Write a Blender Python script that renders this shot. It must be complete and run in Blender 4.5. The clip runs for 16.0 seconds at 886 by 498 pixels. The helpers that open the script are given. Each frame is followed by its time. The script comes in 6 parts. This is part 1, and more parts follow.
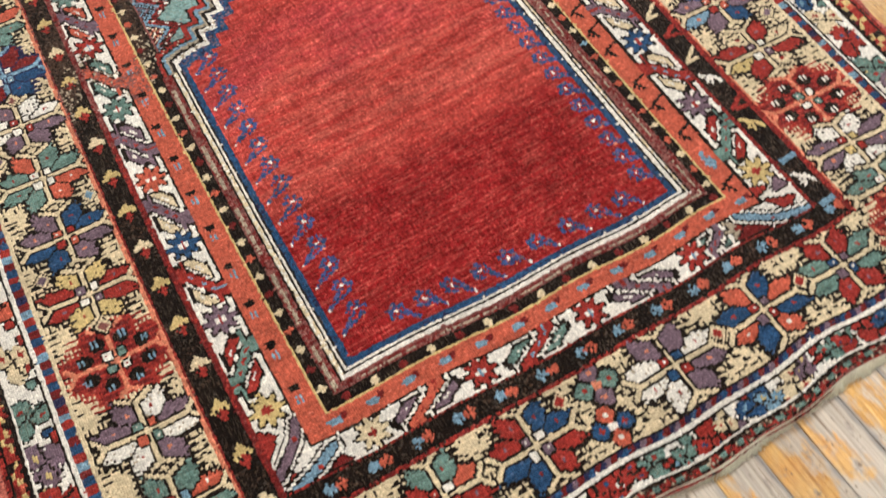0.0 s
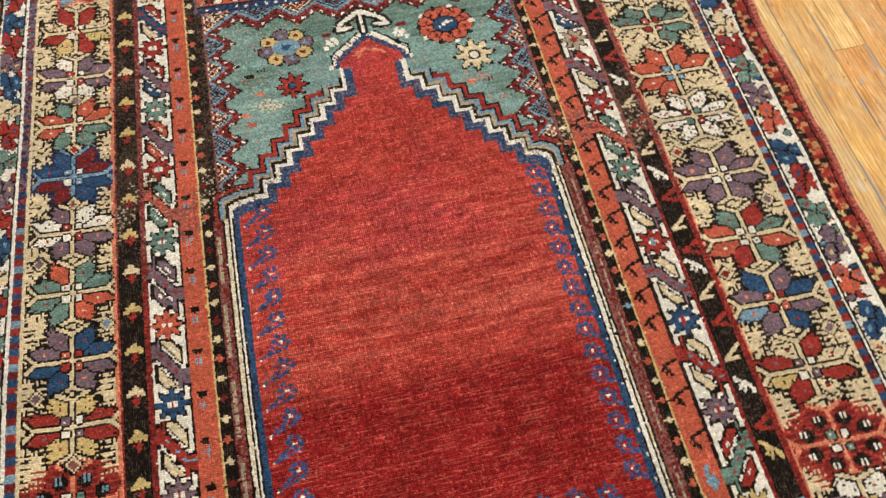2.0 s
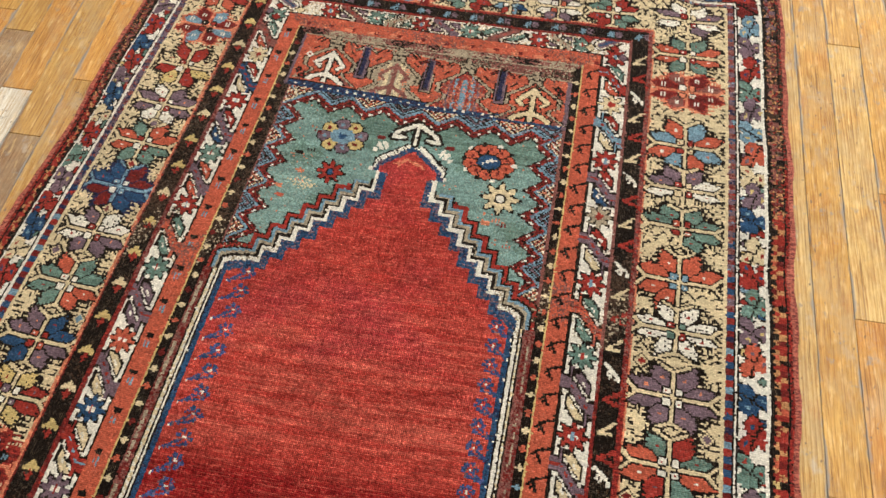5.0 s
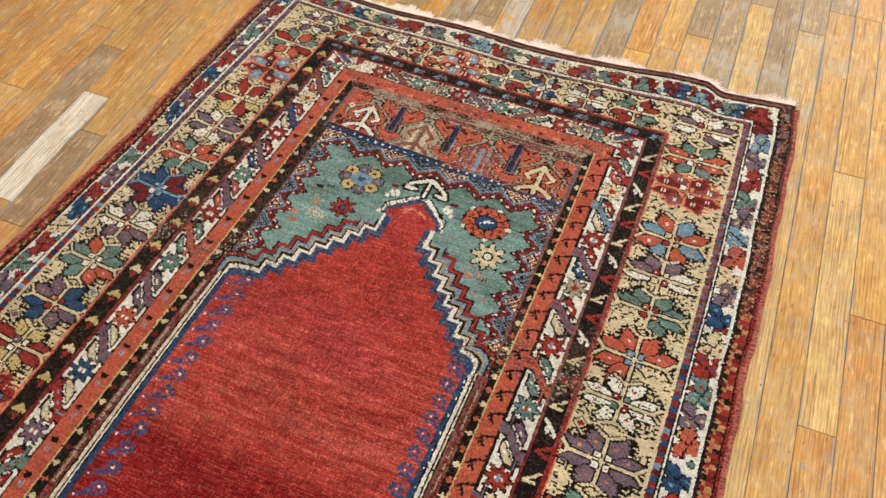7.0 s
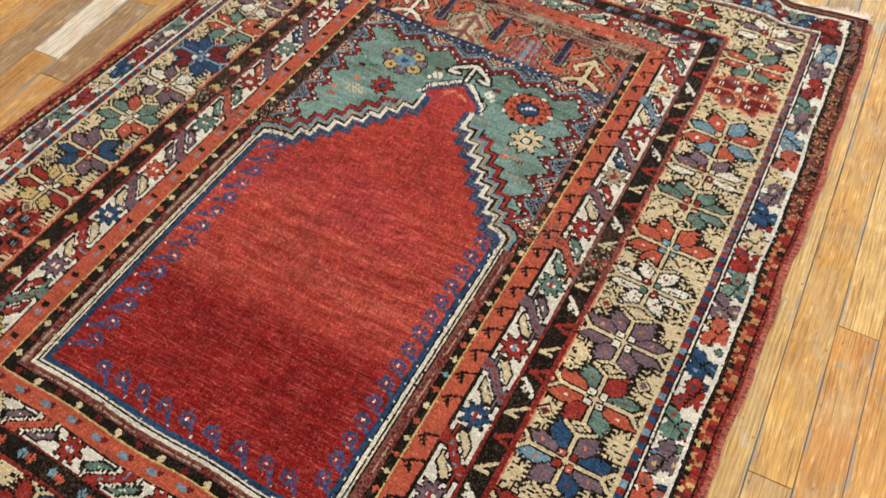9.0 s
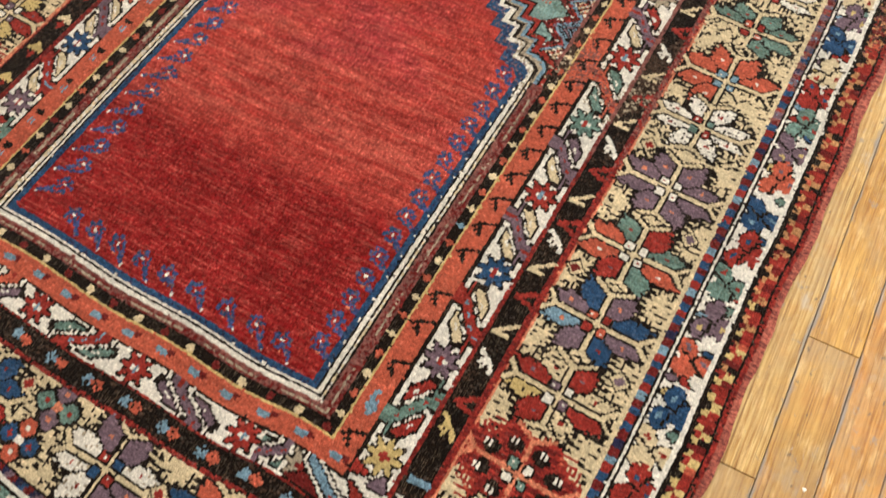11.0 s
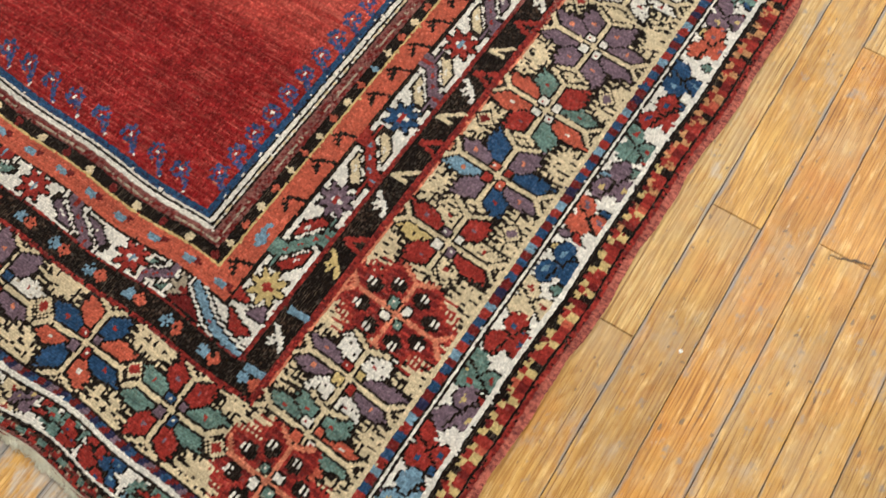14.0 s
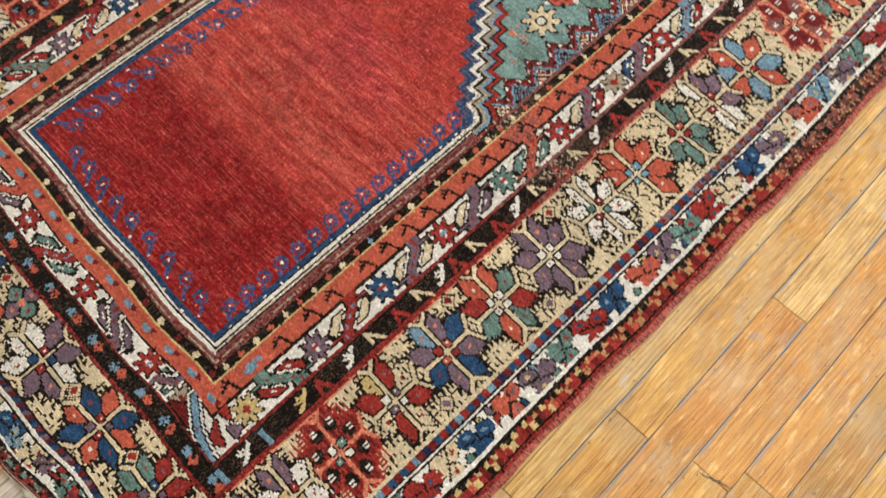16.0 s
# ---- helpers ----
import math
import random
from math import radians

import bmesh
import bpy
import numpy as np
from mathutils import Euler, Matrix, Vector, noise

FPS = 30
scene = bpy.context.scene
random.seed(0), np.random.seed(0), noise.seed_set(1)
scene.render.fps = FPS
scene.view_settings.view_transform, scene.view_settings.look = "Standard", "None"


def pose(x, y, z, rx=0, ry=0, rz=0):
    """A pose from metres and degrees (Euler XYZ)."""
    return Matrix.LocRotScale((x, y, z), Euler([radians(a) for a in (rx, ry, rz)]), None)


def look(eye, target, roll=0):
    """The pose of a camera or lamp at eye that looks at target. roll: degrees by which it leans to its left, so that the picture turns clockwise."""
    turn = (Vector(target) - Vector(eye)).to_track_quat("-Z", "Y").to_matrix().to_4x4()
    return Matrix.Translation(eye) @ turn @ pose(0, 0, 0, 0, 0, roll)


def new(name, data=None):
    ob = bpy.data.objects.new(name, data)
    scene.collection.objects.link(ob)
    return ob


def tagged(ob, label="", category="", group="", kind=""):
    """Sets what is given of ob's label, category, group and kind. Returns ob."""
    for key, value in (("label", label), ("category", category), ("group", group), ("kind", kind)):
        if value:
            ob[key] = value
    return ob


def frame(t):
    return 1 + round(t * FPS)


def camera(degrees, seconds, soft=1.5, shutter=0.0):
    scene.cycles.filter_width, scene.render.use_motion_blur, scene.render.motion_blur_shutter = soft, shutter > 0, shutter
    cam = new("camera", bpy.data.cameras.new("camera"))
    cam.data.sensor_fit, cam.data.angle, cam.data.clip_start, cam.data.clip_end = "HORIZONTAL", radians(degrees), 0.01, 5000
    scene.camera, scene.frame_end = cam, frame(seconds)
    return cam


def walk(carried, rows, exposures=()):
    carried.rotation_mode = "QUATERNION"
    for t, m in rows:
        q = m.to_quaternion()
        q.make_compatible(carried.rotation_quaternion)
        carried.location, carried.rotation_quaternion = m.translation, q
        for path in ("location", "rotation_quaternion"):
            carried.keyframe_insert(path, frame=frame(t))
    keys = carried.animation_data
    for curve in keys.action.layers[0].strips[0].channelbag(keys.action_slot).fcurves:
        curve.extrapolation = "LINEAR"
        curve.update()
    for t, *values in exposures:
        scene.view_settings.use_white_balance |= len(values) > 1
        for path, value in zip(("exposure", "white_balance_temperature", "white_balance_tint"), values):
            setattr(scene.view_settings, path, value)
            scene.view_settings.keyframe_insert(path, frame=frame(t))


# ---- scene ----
cam = camera(53.4, 16.0, shutter=0.4)
PATH = [
    (0, (-0.497, -0.715, 0.939), (-0.05, 0.092, -0.835), -3.4),
    (0.5, (-0.445, -0.651, 0.968), (-0.022, 0.168, -0.807), -1.9),
    (1, (-0.422, -0.602, 0.988), (-0.009, 0.272, -0.763), 0.4),
    (1.5, (-0.358, -0.558, 1.023), (-0.036, 0.345, -0.732), 0.1),
    (2, (-0.289, -0.541, 1.045), (-0.051, 0.392, -0.708), 0.0),
    (2.5, (-0.236, -0.534, 1.071), (-0.079, 0.416, -0.682), -0.1),
    (3, (-0.16, -0.516, 1.11), (-0.077, 0.46, -0.634), -0.2),
    (3.5, (-0.084, -0.484, 1.109), (-0.064, 0.52, -0.62), -0.0),
    (4, (-0.035, -0.463, 1.113), (-0.088, 0.561, -0.605), -0.2),
    (4.2, (-0.022, -0.463, 1.116), (-0.106, 0.564, -0.598), -0.4),
    (6.3, (0.155, -0.6, 1.193), (-0.171, 0.583, -0.387), 1.8),
    (6.5, (0.181, -0.596, 1.202), (-0.174, 0.589, -0.37), 1.8),
    (7, (0.224, -0.589, 1.188), (-0.196, 0.6, -0.364), 2.1),
    (7.5, (0.271, -0.607, 1.162), (-0.207, 0.575, -0.379), 2.1),
    (8, (0.307, -0.658, 1.142), (-0.21, 0.511, -0.396), 2.0),
    (8.5, (0.323, -0.686, 1.1), (-0.217, 0.467, -0.442), 1.7),
    (10.8, (0.303, -0.576, 0.901), (-0.192, 0.278, -0.838), -2.2),
    (11, (0.306, -0.594, 0.899), (-0.177, 0.245, -0.851), -1.9),
    (11.5, (0.325, -0.647, 0.897), (-0.146, 0.156, -0.873), -2.1),
    (12, (0.357, -0.716, 0.911), (-0.104, 0.066, -0.872), -2.0),
    (12.5, (0.391, -0.73, 0.879), (-0.067, 0.03, -0.913), -2.2),
    (13, (0.426, -0.722, 0.852), (-0.016, 0.012, -0.955), -1.7),
    (13.5, (0.452, -0.662, 0.844), (0.009, 0.027, -0.981), -2.0),
    (14, (0.456, -0.569, 0.858), (0.012, 0.068, -0.986), -2.1),
    (14.5, (0.478, -0.505, 0.904), (0.02, 0.111, -0.942), -1.2),
    (15, (0.501, -0.469, 0.979), (0.022, 0.134, -0.867), -0.0),
    (15.5, (0.513, -0.464, 1.071), (-0.013, 0.134, -0.764), 0.2),
    (16, (0.49, -0.435, 1.141), (-0.065, 0.159, -0.686), 1.1),
]
EXPOSURE, WINDOW_W, SIDE_W, CEILING_W = 0.20, 41.0, 31.0, 39.0
# the clip's camera opens a little and turns cooler at the start and the end
BALANCE = [(0, 0.31, 5950, 9), (1.0, 0.21, 6050, 9), (1.5, 0.18, 6150, 8), (2.0, 0.08, 6350, 8), (3.0, 0.06, 6350, 7), (4.0, 0.02, 6350, 6), (7.0, -0.08, 6300, 6),
           (8.5, -0.06, 6300, 6), (11.0, 0.08, 6400, 8), (12.5, 0.06, 6200, 6), (14.0, 0.0, 6050, 7), (16.0, 0.02, 6050, 8)]
walk(cam, [(t, look(eye, target, roll)) for t, eye, target, roll in PATH], [(t, EXPOSURE + stops, kelvin, tint) for t, stops, kelvin, tint in BALANCE])

# ---------------------------------------------------------------- world, lights, exposure
world = bpy.data.worlds.new("world")
scene.world = world
world.use_nodes = True
wn = world.node_tree.nodes
sky = wn.new("ShaderNodeTexSky")
sky.sky_type, sky.sun_disc = "NISHITA", False
sky.sun_elevation, sky.sun_rotation = radians(35), radians(20)
wn["Background"].inputs["Strength"].default_value = 0.1
world.node_tree.links.new(sky.outputs[0], wn["Background"].inputs["Color"])


def area_lamp(name, eye, target, size_x, size_y, watts, colour):
    data = bpy.data.lights.new(name, "AREA")
    data.shape, data.size, data.size_y, data.energy, data.color = "RECTANGLE", size_x, size_y, watts, colour
    ob = new(name, data)
    ob.matrix_world = look(eye, target)
    return ob


area_lamp("window_light", (1.5, 4.3, 1.75), (0.4, 0, 0.4), 3.0, 1.9, WINDOW_W, (0.93, 0.97, 1.0))
area_lamp("side_window_light", (3.7, 0.4, 1.75), (0, 0.3, 0.4), 2.2, 1.9, SIDE_W, (0.95, 0.97, 1.0))
# unseen fill lights added under the ceiling, strength set corner by corner
for lx, ly, share in ((-1.3, -1.6, 0.15), (1.5, -1.6, 1.0), (-1.3, 1.6, 1.5), (1.5, 1.6, 1.25)):
    area_lamp("ceiling_fill_light", (lx, ly, 2.93), (lx, ly, 0), 1.1, 0.5, CEILING_W * share, (1.0, 0.93, 0.84))

# ---------------------------------------------------------------- materials


def shader(name):
    mat = bpy.data.materials.new(name)
    mat.use_nodes = True
    nt = mat.node_tree
    return mat, nt, nt.nodes["Principled BSDF"]


def node(nt, kind, **values):
    n = nt.nodes.new(kind)
    for key, value in values.items():
        n.inputs[key].default_value = value
    return n


def math_node(nt, op, a, b):
    n = nt.nodes.new("ShaderNodeMath")
    n.operation = op
    for k, v in enumerate((a, b)):
        if isinstance(v, (int, float)):
            n.inputs[k].default_value = v
        else:
            nt.links.new(v, n.inputs[k])
    return n.outputs[0]


def mix_colour(nt, factor, a, b, mode="MIX"):
    n = nt.nodes.new("ShaderNodeMix")
    n.data_type, n.blend_type = "RGBA", mode
    for sock, v in ((n.inputs[0], factor), (n.inputs[6], a), (n.inputs[7], b)):
        if isinstance(v, (int, float)):
            sock.default_value = v
        elif isinstance(v, tuple):
            sock.default_value = (*v, 1)
        else:
            nt.links.new(v, sock)
    return n.outputs[2]


def ramp(nt, source, low, high, a=0.0, b=1.0):
    n = nt.nodes.new("ShaderNodeMapRange")
    n.clamp = True
    for k, v in zip((1, 2, 3, 4), (low, high, a, b)):
        n.inputs[k].default_value = v
    nt.links.new(source, n.inputs[0])
    return n.outputs[0]


def coords(nt, sx=1.0, sy=1.0, sz=1.0, kind="Object"):
    tc = nt.nodes.new("ShaderNodeTexCoord")
    mp = nt.nodes.new("ShaderNodeMapping")
    mp.inputs["Scale"].default_value = (sx, sy, sz)
    nt.links.new(tc.outputs[kind], mp.inputs["Vector"])
    return mp.outputs[0]


def noise_tex(nt, vector, scale, detail=3.0, rough=0.6):
    n = node(nt, "ShaderNodeTexNoise", Scale=scale, Detail=detail, Roughness=rough)
    nt.links.new(vector, n.inputs["Vector"])
    return n.outputs[0]


def wool(name, colour, abrash=0.22, worn=0.0, deep=None, grainy=1.0, bare=0.0):
    """Hand-spun dyed pile: each knot its own shade, streaky dye lots along the rows, specks of bare foundation where it is worn.
    The UV map counts knots across and rows along."""
    mat, nt, bsdf = shader(name)
    flat = coords(nt)
    uv = nt.nodes.new("ShaderNodeUVMap")
    whole = nt.nodes.new("ShaderNodeVectorMath")
    whole.operation = "FLOOR"
    nt.links.new(uv.outputs[0], whole.inputs[0])
    inside = nt.nodes.new("ShaderNodeVectorMath")
    inside.operation = "FRACTION"
    nt.links.new(uv.outputs[0], inside.inputs[0])
    sep_in = nt.nodes.new("ShaderNodeSeparateXYZ")
    nt.links.new(inside.outputs[0], sep_in.inputs[0])
    each = nt.nodes.new("ShaderNodeTexWhiteNoise")
    nt.links.new(whole.outputs[0], each.inputs["Vector"])

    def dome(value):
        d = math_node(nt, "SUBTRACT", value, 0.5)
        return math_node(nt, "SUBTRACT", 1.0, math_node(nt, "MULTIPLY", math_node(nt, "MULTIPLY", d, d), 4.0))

    bead = math_node(nt, "MULTIPLY", dome(sep_in.outputs[0]), dome(sep_in.outputs[1]))
    streak = noise_tex(nt, coords(nt, 5.0, 60.0, 5.0), 1.3, 4, 0.65)
    fine_streak = noise_tex(nt, coords(nt, 24.0, 250.0, 5.0), 1.0, 3, 0.7)
    blotch = noise_tex(nt, flat, 7.0, 3, 0.6)
    tuft = noise_tex(nt, coords(nt, 1.0, 0.6, 1.0), 520.0, 2, 0.7)
    base = colour
    if deep:
        # a deeper dye lot below, a paler one above it, with ragged edges along the rows
        sep = nt.nodes.new("ShaderNodeSeparateXYZ")
        nt.links.new(flat, sep.inputs[0])
        wander = math_node(nt, "MULTIPLY", noise_tex(nt, coords(nt, 7, 90, 1), 1.0, 5, 0.75), 0.07)
        height_y = math_node(nt, "ADD", sep.outputs[1], wander)
        pale = noise_tex(nt, coords(nt, 4.5, 75, 1), 1.0, 5, 0.75)
        broad = math_node(nt, "ADD", sep.outputs[1], math_node(nt, "MULTIPLY", noise_tex(nt, coords(nt, 3, 20, 1), 1.0, 4, 0.65), 0.16))
        zone = math_node(nt, "MULTIPLY", ramp(nt, broad, -0.07, -0.02), ramp(nt, broad, 0.22, 0.10))
        pale_mask = math_node(nt, "MULTIPLY", ramp(nt, pale, 0.44, 0.60), math_node(nt, "ADD", math_node(nt, "MULTIPLY", zone, 0.78), 0.20))
        base = mix_colour(nt, pale_mask, colour, PALE_RED)
        # a rosier lot in the middle of the field
        rosy = math_node(nt, "MULTIPLY", ramp(nt, noise_tex(nt, coords(nt, 5, 7, 1), 1.0, 3, 0.6), 0.46, 0.62), ramp(nt, broad, 0.02, 0.12))
        base = mix_colour(nt, math_node(nt, "MULTIPLY", rosy, 0.55), base, (0.33, 0.036, 0.048))
        base = mix_colour(nt, ramp(nt, height_y, -0.138, -0.104), mix_colour(nt, ramp(nt, pale, 0.52, 0.75, 0, 0.30), deep, colour), base)
        # pale dashes and single knots: pile highlights painted into the colour
        dash = noise_tex(nt, coords(nt, 26, 430, 1), 1.0, 4, 0.7)
        brighter = mix_colour(nt, 1.0, base, (0.19, 0.070, 0.048), "ADD")
        base = mix_colour(nt, ramp(nt, dash, 0.52, 0.64, 0.0, 1.0), base, brighter)
        base = mix_colour(nt, ramp(nt, each.outputs["Value"], 0.86, 1.0, 0.0, 0.40), base, brighter)
        # shade of furrows along the warps, painted in patches where the pile has parted
        furrow_shade = noise_tex(nt, coords(nt, 330, 42, 1), 1.0, 2, 0.6)
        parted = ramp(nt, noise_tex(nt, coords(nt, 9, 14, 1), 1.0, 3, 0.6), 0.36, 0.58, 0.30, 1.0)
        base = mix_colour(nt, math_node(nt, "MULTIPLY", ramp(nt, furrow_shade, 0.46, 0.62), parted), base, mix_colour(nt, 1.0, base, (0.70, 0.58, 0.58), "MULTIPLY"))
    light = math_node(nt, "MULTIPLY", ramp(nt, streak, 0.28, 0.72, 1 - abrash, 1 + abrash), ramp(nt, fine_streak, 0.3, 0.7, 1 - 0.6 * abrash, 1 + 0.6 * abrash))
    light = math_node(nt, "MULTIPLY", light, ramp(nt, blotch, 0.25, 0.75, 0.86, 1.12))
    light = math_node(nt, "MULTIPLY", light, ramp(nt, tuft, 0.30, 0.70, 1 - 0.27 * grainy, 1 + 0.21 * grainy))
    # grooves between rows of knots, their shade painted into the colour
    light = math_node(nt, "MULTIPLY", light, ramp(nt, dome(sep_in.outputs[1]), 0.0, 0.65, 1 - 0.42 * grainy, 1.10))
    if deep:
        # rows beaten in with unevenly spun weft
        spun = nt.nodes.new("ShaderNodeSeparateXYZ")
        nt.links.new(whole.outputs[0], spun.inputs[0])
        along_row = math_node(nt, "FLOOR", math_node(nt, "ADD", math_node(nt, "MULTIPLY", spun.outputs[0], 0.085), math_node(nt, "MULTIPLY", spun.outputs[1], 0.37)), 0)
        pick = nt.nodes.new("ShaderNodeCombineXYZ")
        nt.links.new(along_row, pick.inputs[0])
        nt.links.new(spun.outputs[1], pick.inputs[1])
        weft = nt.nodes.new("ShaderNodeTexWhiteNoise")
        nt.links.new(pick.outputs[0], weft.inputs["Vector"])
        light = math_node(nt, "MULTIPLY", light, ramp(nt, weft.outputs["Value"], 0.0, 1.0, 0.93, 1.09))
        # pile ribs along the warps, shade between them painted in, and uneven wear
        rib_shade = math_node(nt, "SUBTRACT", ramp(nt, dome(sep_in.outputs[0]), 0.0, 0.7, 0.34, 1.26), 1.0)
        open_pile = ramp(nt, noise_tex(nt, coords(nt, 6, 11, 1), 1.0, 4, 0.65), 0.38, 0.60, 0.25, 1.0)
        light = math_node(nt, "MULTIPLY", light, math_node(nt, "ADD", 1.0, math_node(nt, "MULTIPLY", rib_shade, open_pile)))
        light = math_node(nt, "MULTIPLY", light, ramp(nt, noise_tex(nt, coords(nt, 1.0, 1.8, 1.0), 34.0, 4, 0.7), 0.3, 0.7, 0.74, 1.24))
    light = math_node(nt, "MULTIPLY", light, ramp(nt, each.outputs["Value"], 0.0, 1.0, 1 - 0.23 * grainy, 1 + 0.23 * grainy))
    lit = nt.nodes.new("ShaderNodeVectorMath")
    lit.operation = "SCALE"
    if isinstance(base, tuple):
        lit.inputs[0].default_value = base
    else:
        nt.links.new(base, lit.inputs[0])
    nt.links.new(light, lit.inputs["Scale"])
    # a few knots brightened in colour as a painted glint
    lift = 0.008 if deep else 0.040
    painted_glint = mix_colour(nt, 1.0, lit.outputs[0], (lift, lift * 0.85, lift * 0.72), "ADD")
    out = mix_colour(nt, ramp(nt, each.outputs["Value"], 0.945, 0.995), lit.outputs[0], painted_glint)
    if bare:
        # worn to the warps: thin pale threads showing between the knots
        between = ramp(nt, dome(sep_in.outputs[0]), 0.34, 0.06)
        broken = ramp(nt, noise_tex(nt, coords(nt, 420, 70, 1), 1.0, 2, 0.6), 0.50, 0.60)
        where = ramp(nt, noise_tex(nt, coords(nt, 1, 1, 1), 13.0, 3, 0.6), 0.40, 0.58, 0.22, 1.0)
        threads = math_node(nt, "MULTIPLY", math_node(nt, "MULTIPLY", between, broken), where)
        out = mix_colour(nt, math_node(nt, "MULTIPLY", threads, bare), out, (0.40, 0.31, 0.21))
    if worn:
        specks = noise_tex(nt, coords(nt, 1.0, 1.6, 1.0), 330.0, 1, 0.5)
        patch = noise_tex(nt, flat, 11.0, 2, 0.5)
        mask = math_node(nt, "MULTIPLY", ramp(nt, specks, 0.60, 0.70), ramp(nt, patch, 0.42, 0.62, 0.15, 1.0))
        out = mix_colour(nt, math_node(nt, "MULTIPLY", mask, worn), out, (0.42, 0.36, 0.28))
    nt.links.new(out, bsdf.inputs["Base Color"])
    bsdf.inputs["Roughness"].default_value = 0.8
    bsdf.inputs["Specular IOR Level"].default_value = 0.03
    bsdf.inputs["Sheen Weight"].default_value = 0.03
    bsdf.inputs["Sheen Roughness"].default_value = 0.4
    bump = node(nt, "ShaderNodeBump", Strength=0.85, Distance=0.0016)
    nt.links.new(math_node(nt, "ADD", math_node(nt, "MULTIPLY", bead, 0.9), tuft), bump.inputs["Height"])
    nt.links.new(bump.outputs[0], bsdf.inputs["Normal"])
    return mat


KNOT = 0.0026
PALE_RED = (0.46, 0.093, 0.068)
DYES = {
    "r": ("madder_red_wool", (0.265, 0.029, 0.022), 0.25, 0.1),
    "F": ("field_red_wool", (0.335, 0.035, 0.0275), 0.15, 0.0),
    "d": ("dark_maroon_wool", (0.135, 0.015, 0.014), 0.2, 0.15),
    "o": ("orange_wool", (0.44, 0.095, 0.055), 0.22, 0.1),
    "s": ("salmon_wool", (0.55, 0.19, 0.11), 0.2, 0.1),
    "b": ("indigo_wool", (0.023, 0.064, 0.142), 0.3, 0.1),
    "i": ("violet_blue_wool", (0.052, 0.070, 0.190), 0.3, 0.0),
    "l": ("light_blue_wool", (0.16, 0.27, 0.36), 0.25, 0.1),
    "n": ("navy_wool", (0.020, 0.022, 0.060), 0.25, 0.2),
    "g": ("teal_green_wool", (0.115, 0.195, 0.170), 0.40, 0.45),
    "G": ("sea_green_wool", (0.172, 0.282, 0.268), 0.3, 0.6),
    "k": ("brown_black_wool", (0.0085, 0.0052, 0.0040), 0.4, 0.12),
    "K": ("corroded_brown_wool", (0.042, 0.024, 0.016), 0.5, 0.45),
    "w": ("ivory_wool", (0.67, 0.645, 0.58), 0.12, 0.0),
    "t": ("tan_wool", (0.43, 0.225, 0.100), 0.25, 0.1),
    "y": ("straw_ground_wool", (0.575, 0.480, 0.310), 0.2, 0.0),
    "Y": ("yellow_wool", (0.50, 0.385, 0.165), 0.2, 0.0),
    "p": ("mulberry_grey_wool", (0.155, 0.105, 0.135), 0.25, 0.1),
    "m": ("mauve_brown_wool", (0.20, 0.075, 0.065), 0.3, 0.3),
    "e": ("taupe_wool", (0.33, 0.28, 0.205), 0.2, 0.2),
}
CODES = "".join(DYES)
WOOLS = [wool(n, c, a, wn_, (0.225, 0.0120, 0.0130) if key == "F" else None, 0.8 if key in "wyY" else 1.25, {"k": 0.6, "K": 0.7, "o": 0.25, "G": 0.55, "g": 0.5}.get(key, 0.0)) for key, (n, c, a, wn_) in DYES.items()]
IX = {key: k for k, key in enumerate(CODES)}


def plain(name, colour, rough=0.8, vary=0.12, scale=8.0):
    mat, nt, bsdf = shader(name)
    n = noise_tex(nt, coords(nt), scale, 4)
    dark = tuple(c * (1 - vary) for c in colour)
    pale = tuple(min(1, c * (1 + vary)) for c in colour)
    nt.links.new(mix_colour(nt, n, dark, pale), bsdf.inputs["Base Color"])
    bsdf.inputs["Roughness"].default_value = rough
    bump = node(nt, "ShaderNodeBump", Strength=0.2, Distance=0.002)
    nt.links.new(noise_tex(nt, coords(nt), scale * 30, 2), bump.inputs["Height"])
    nt.links.new(bump.outputs[0], bsdf.inputs["Normal"])
    return mat


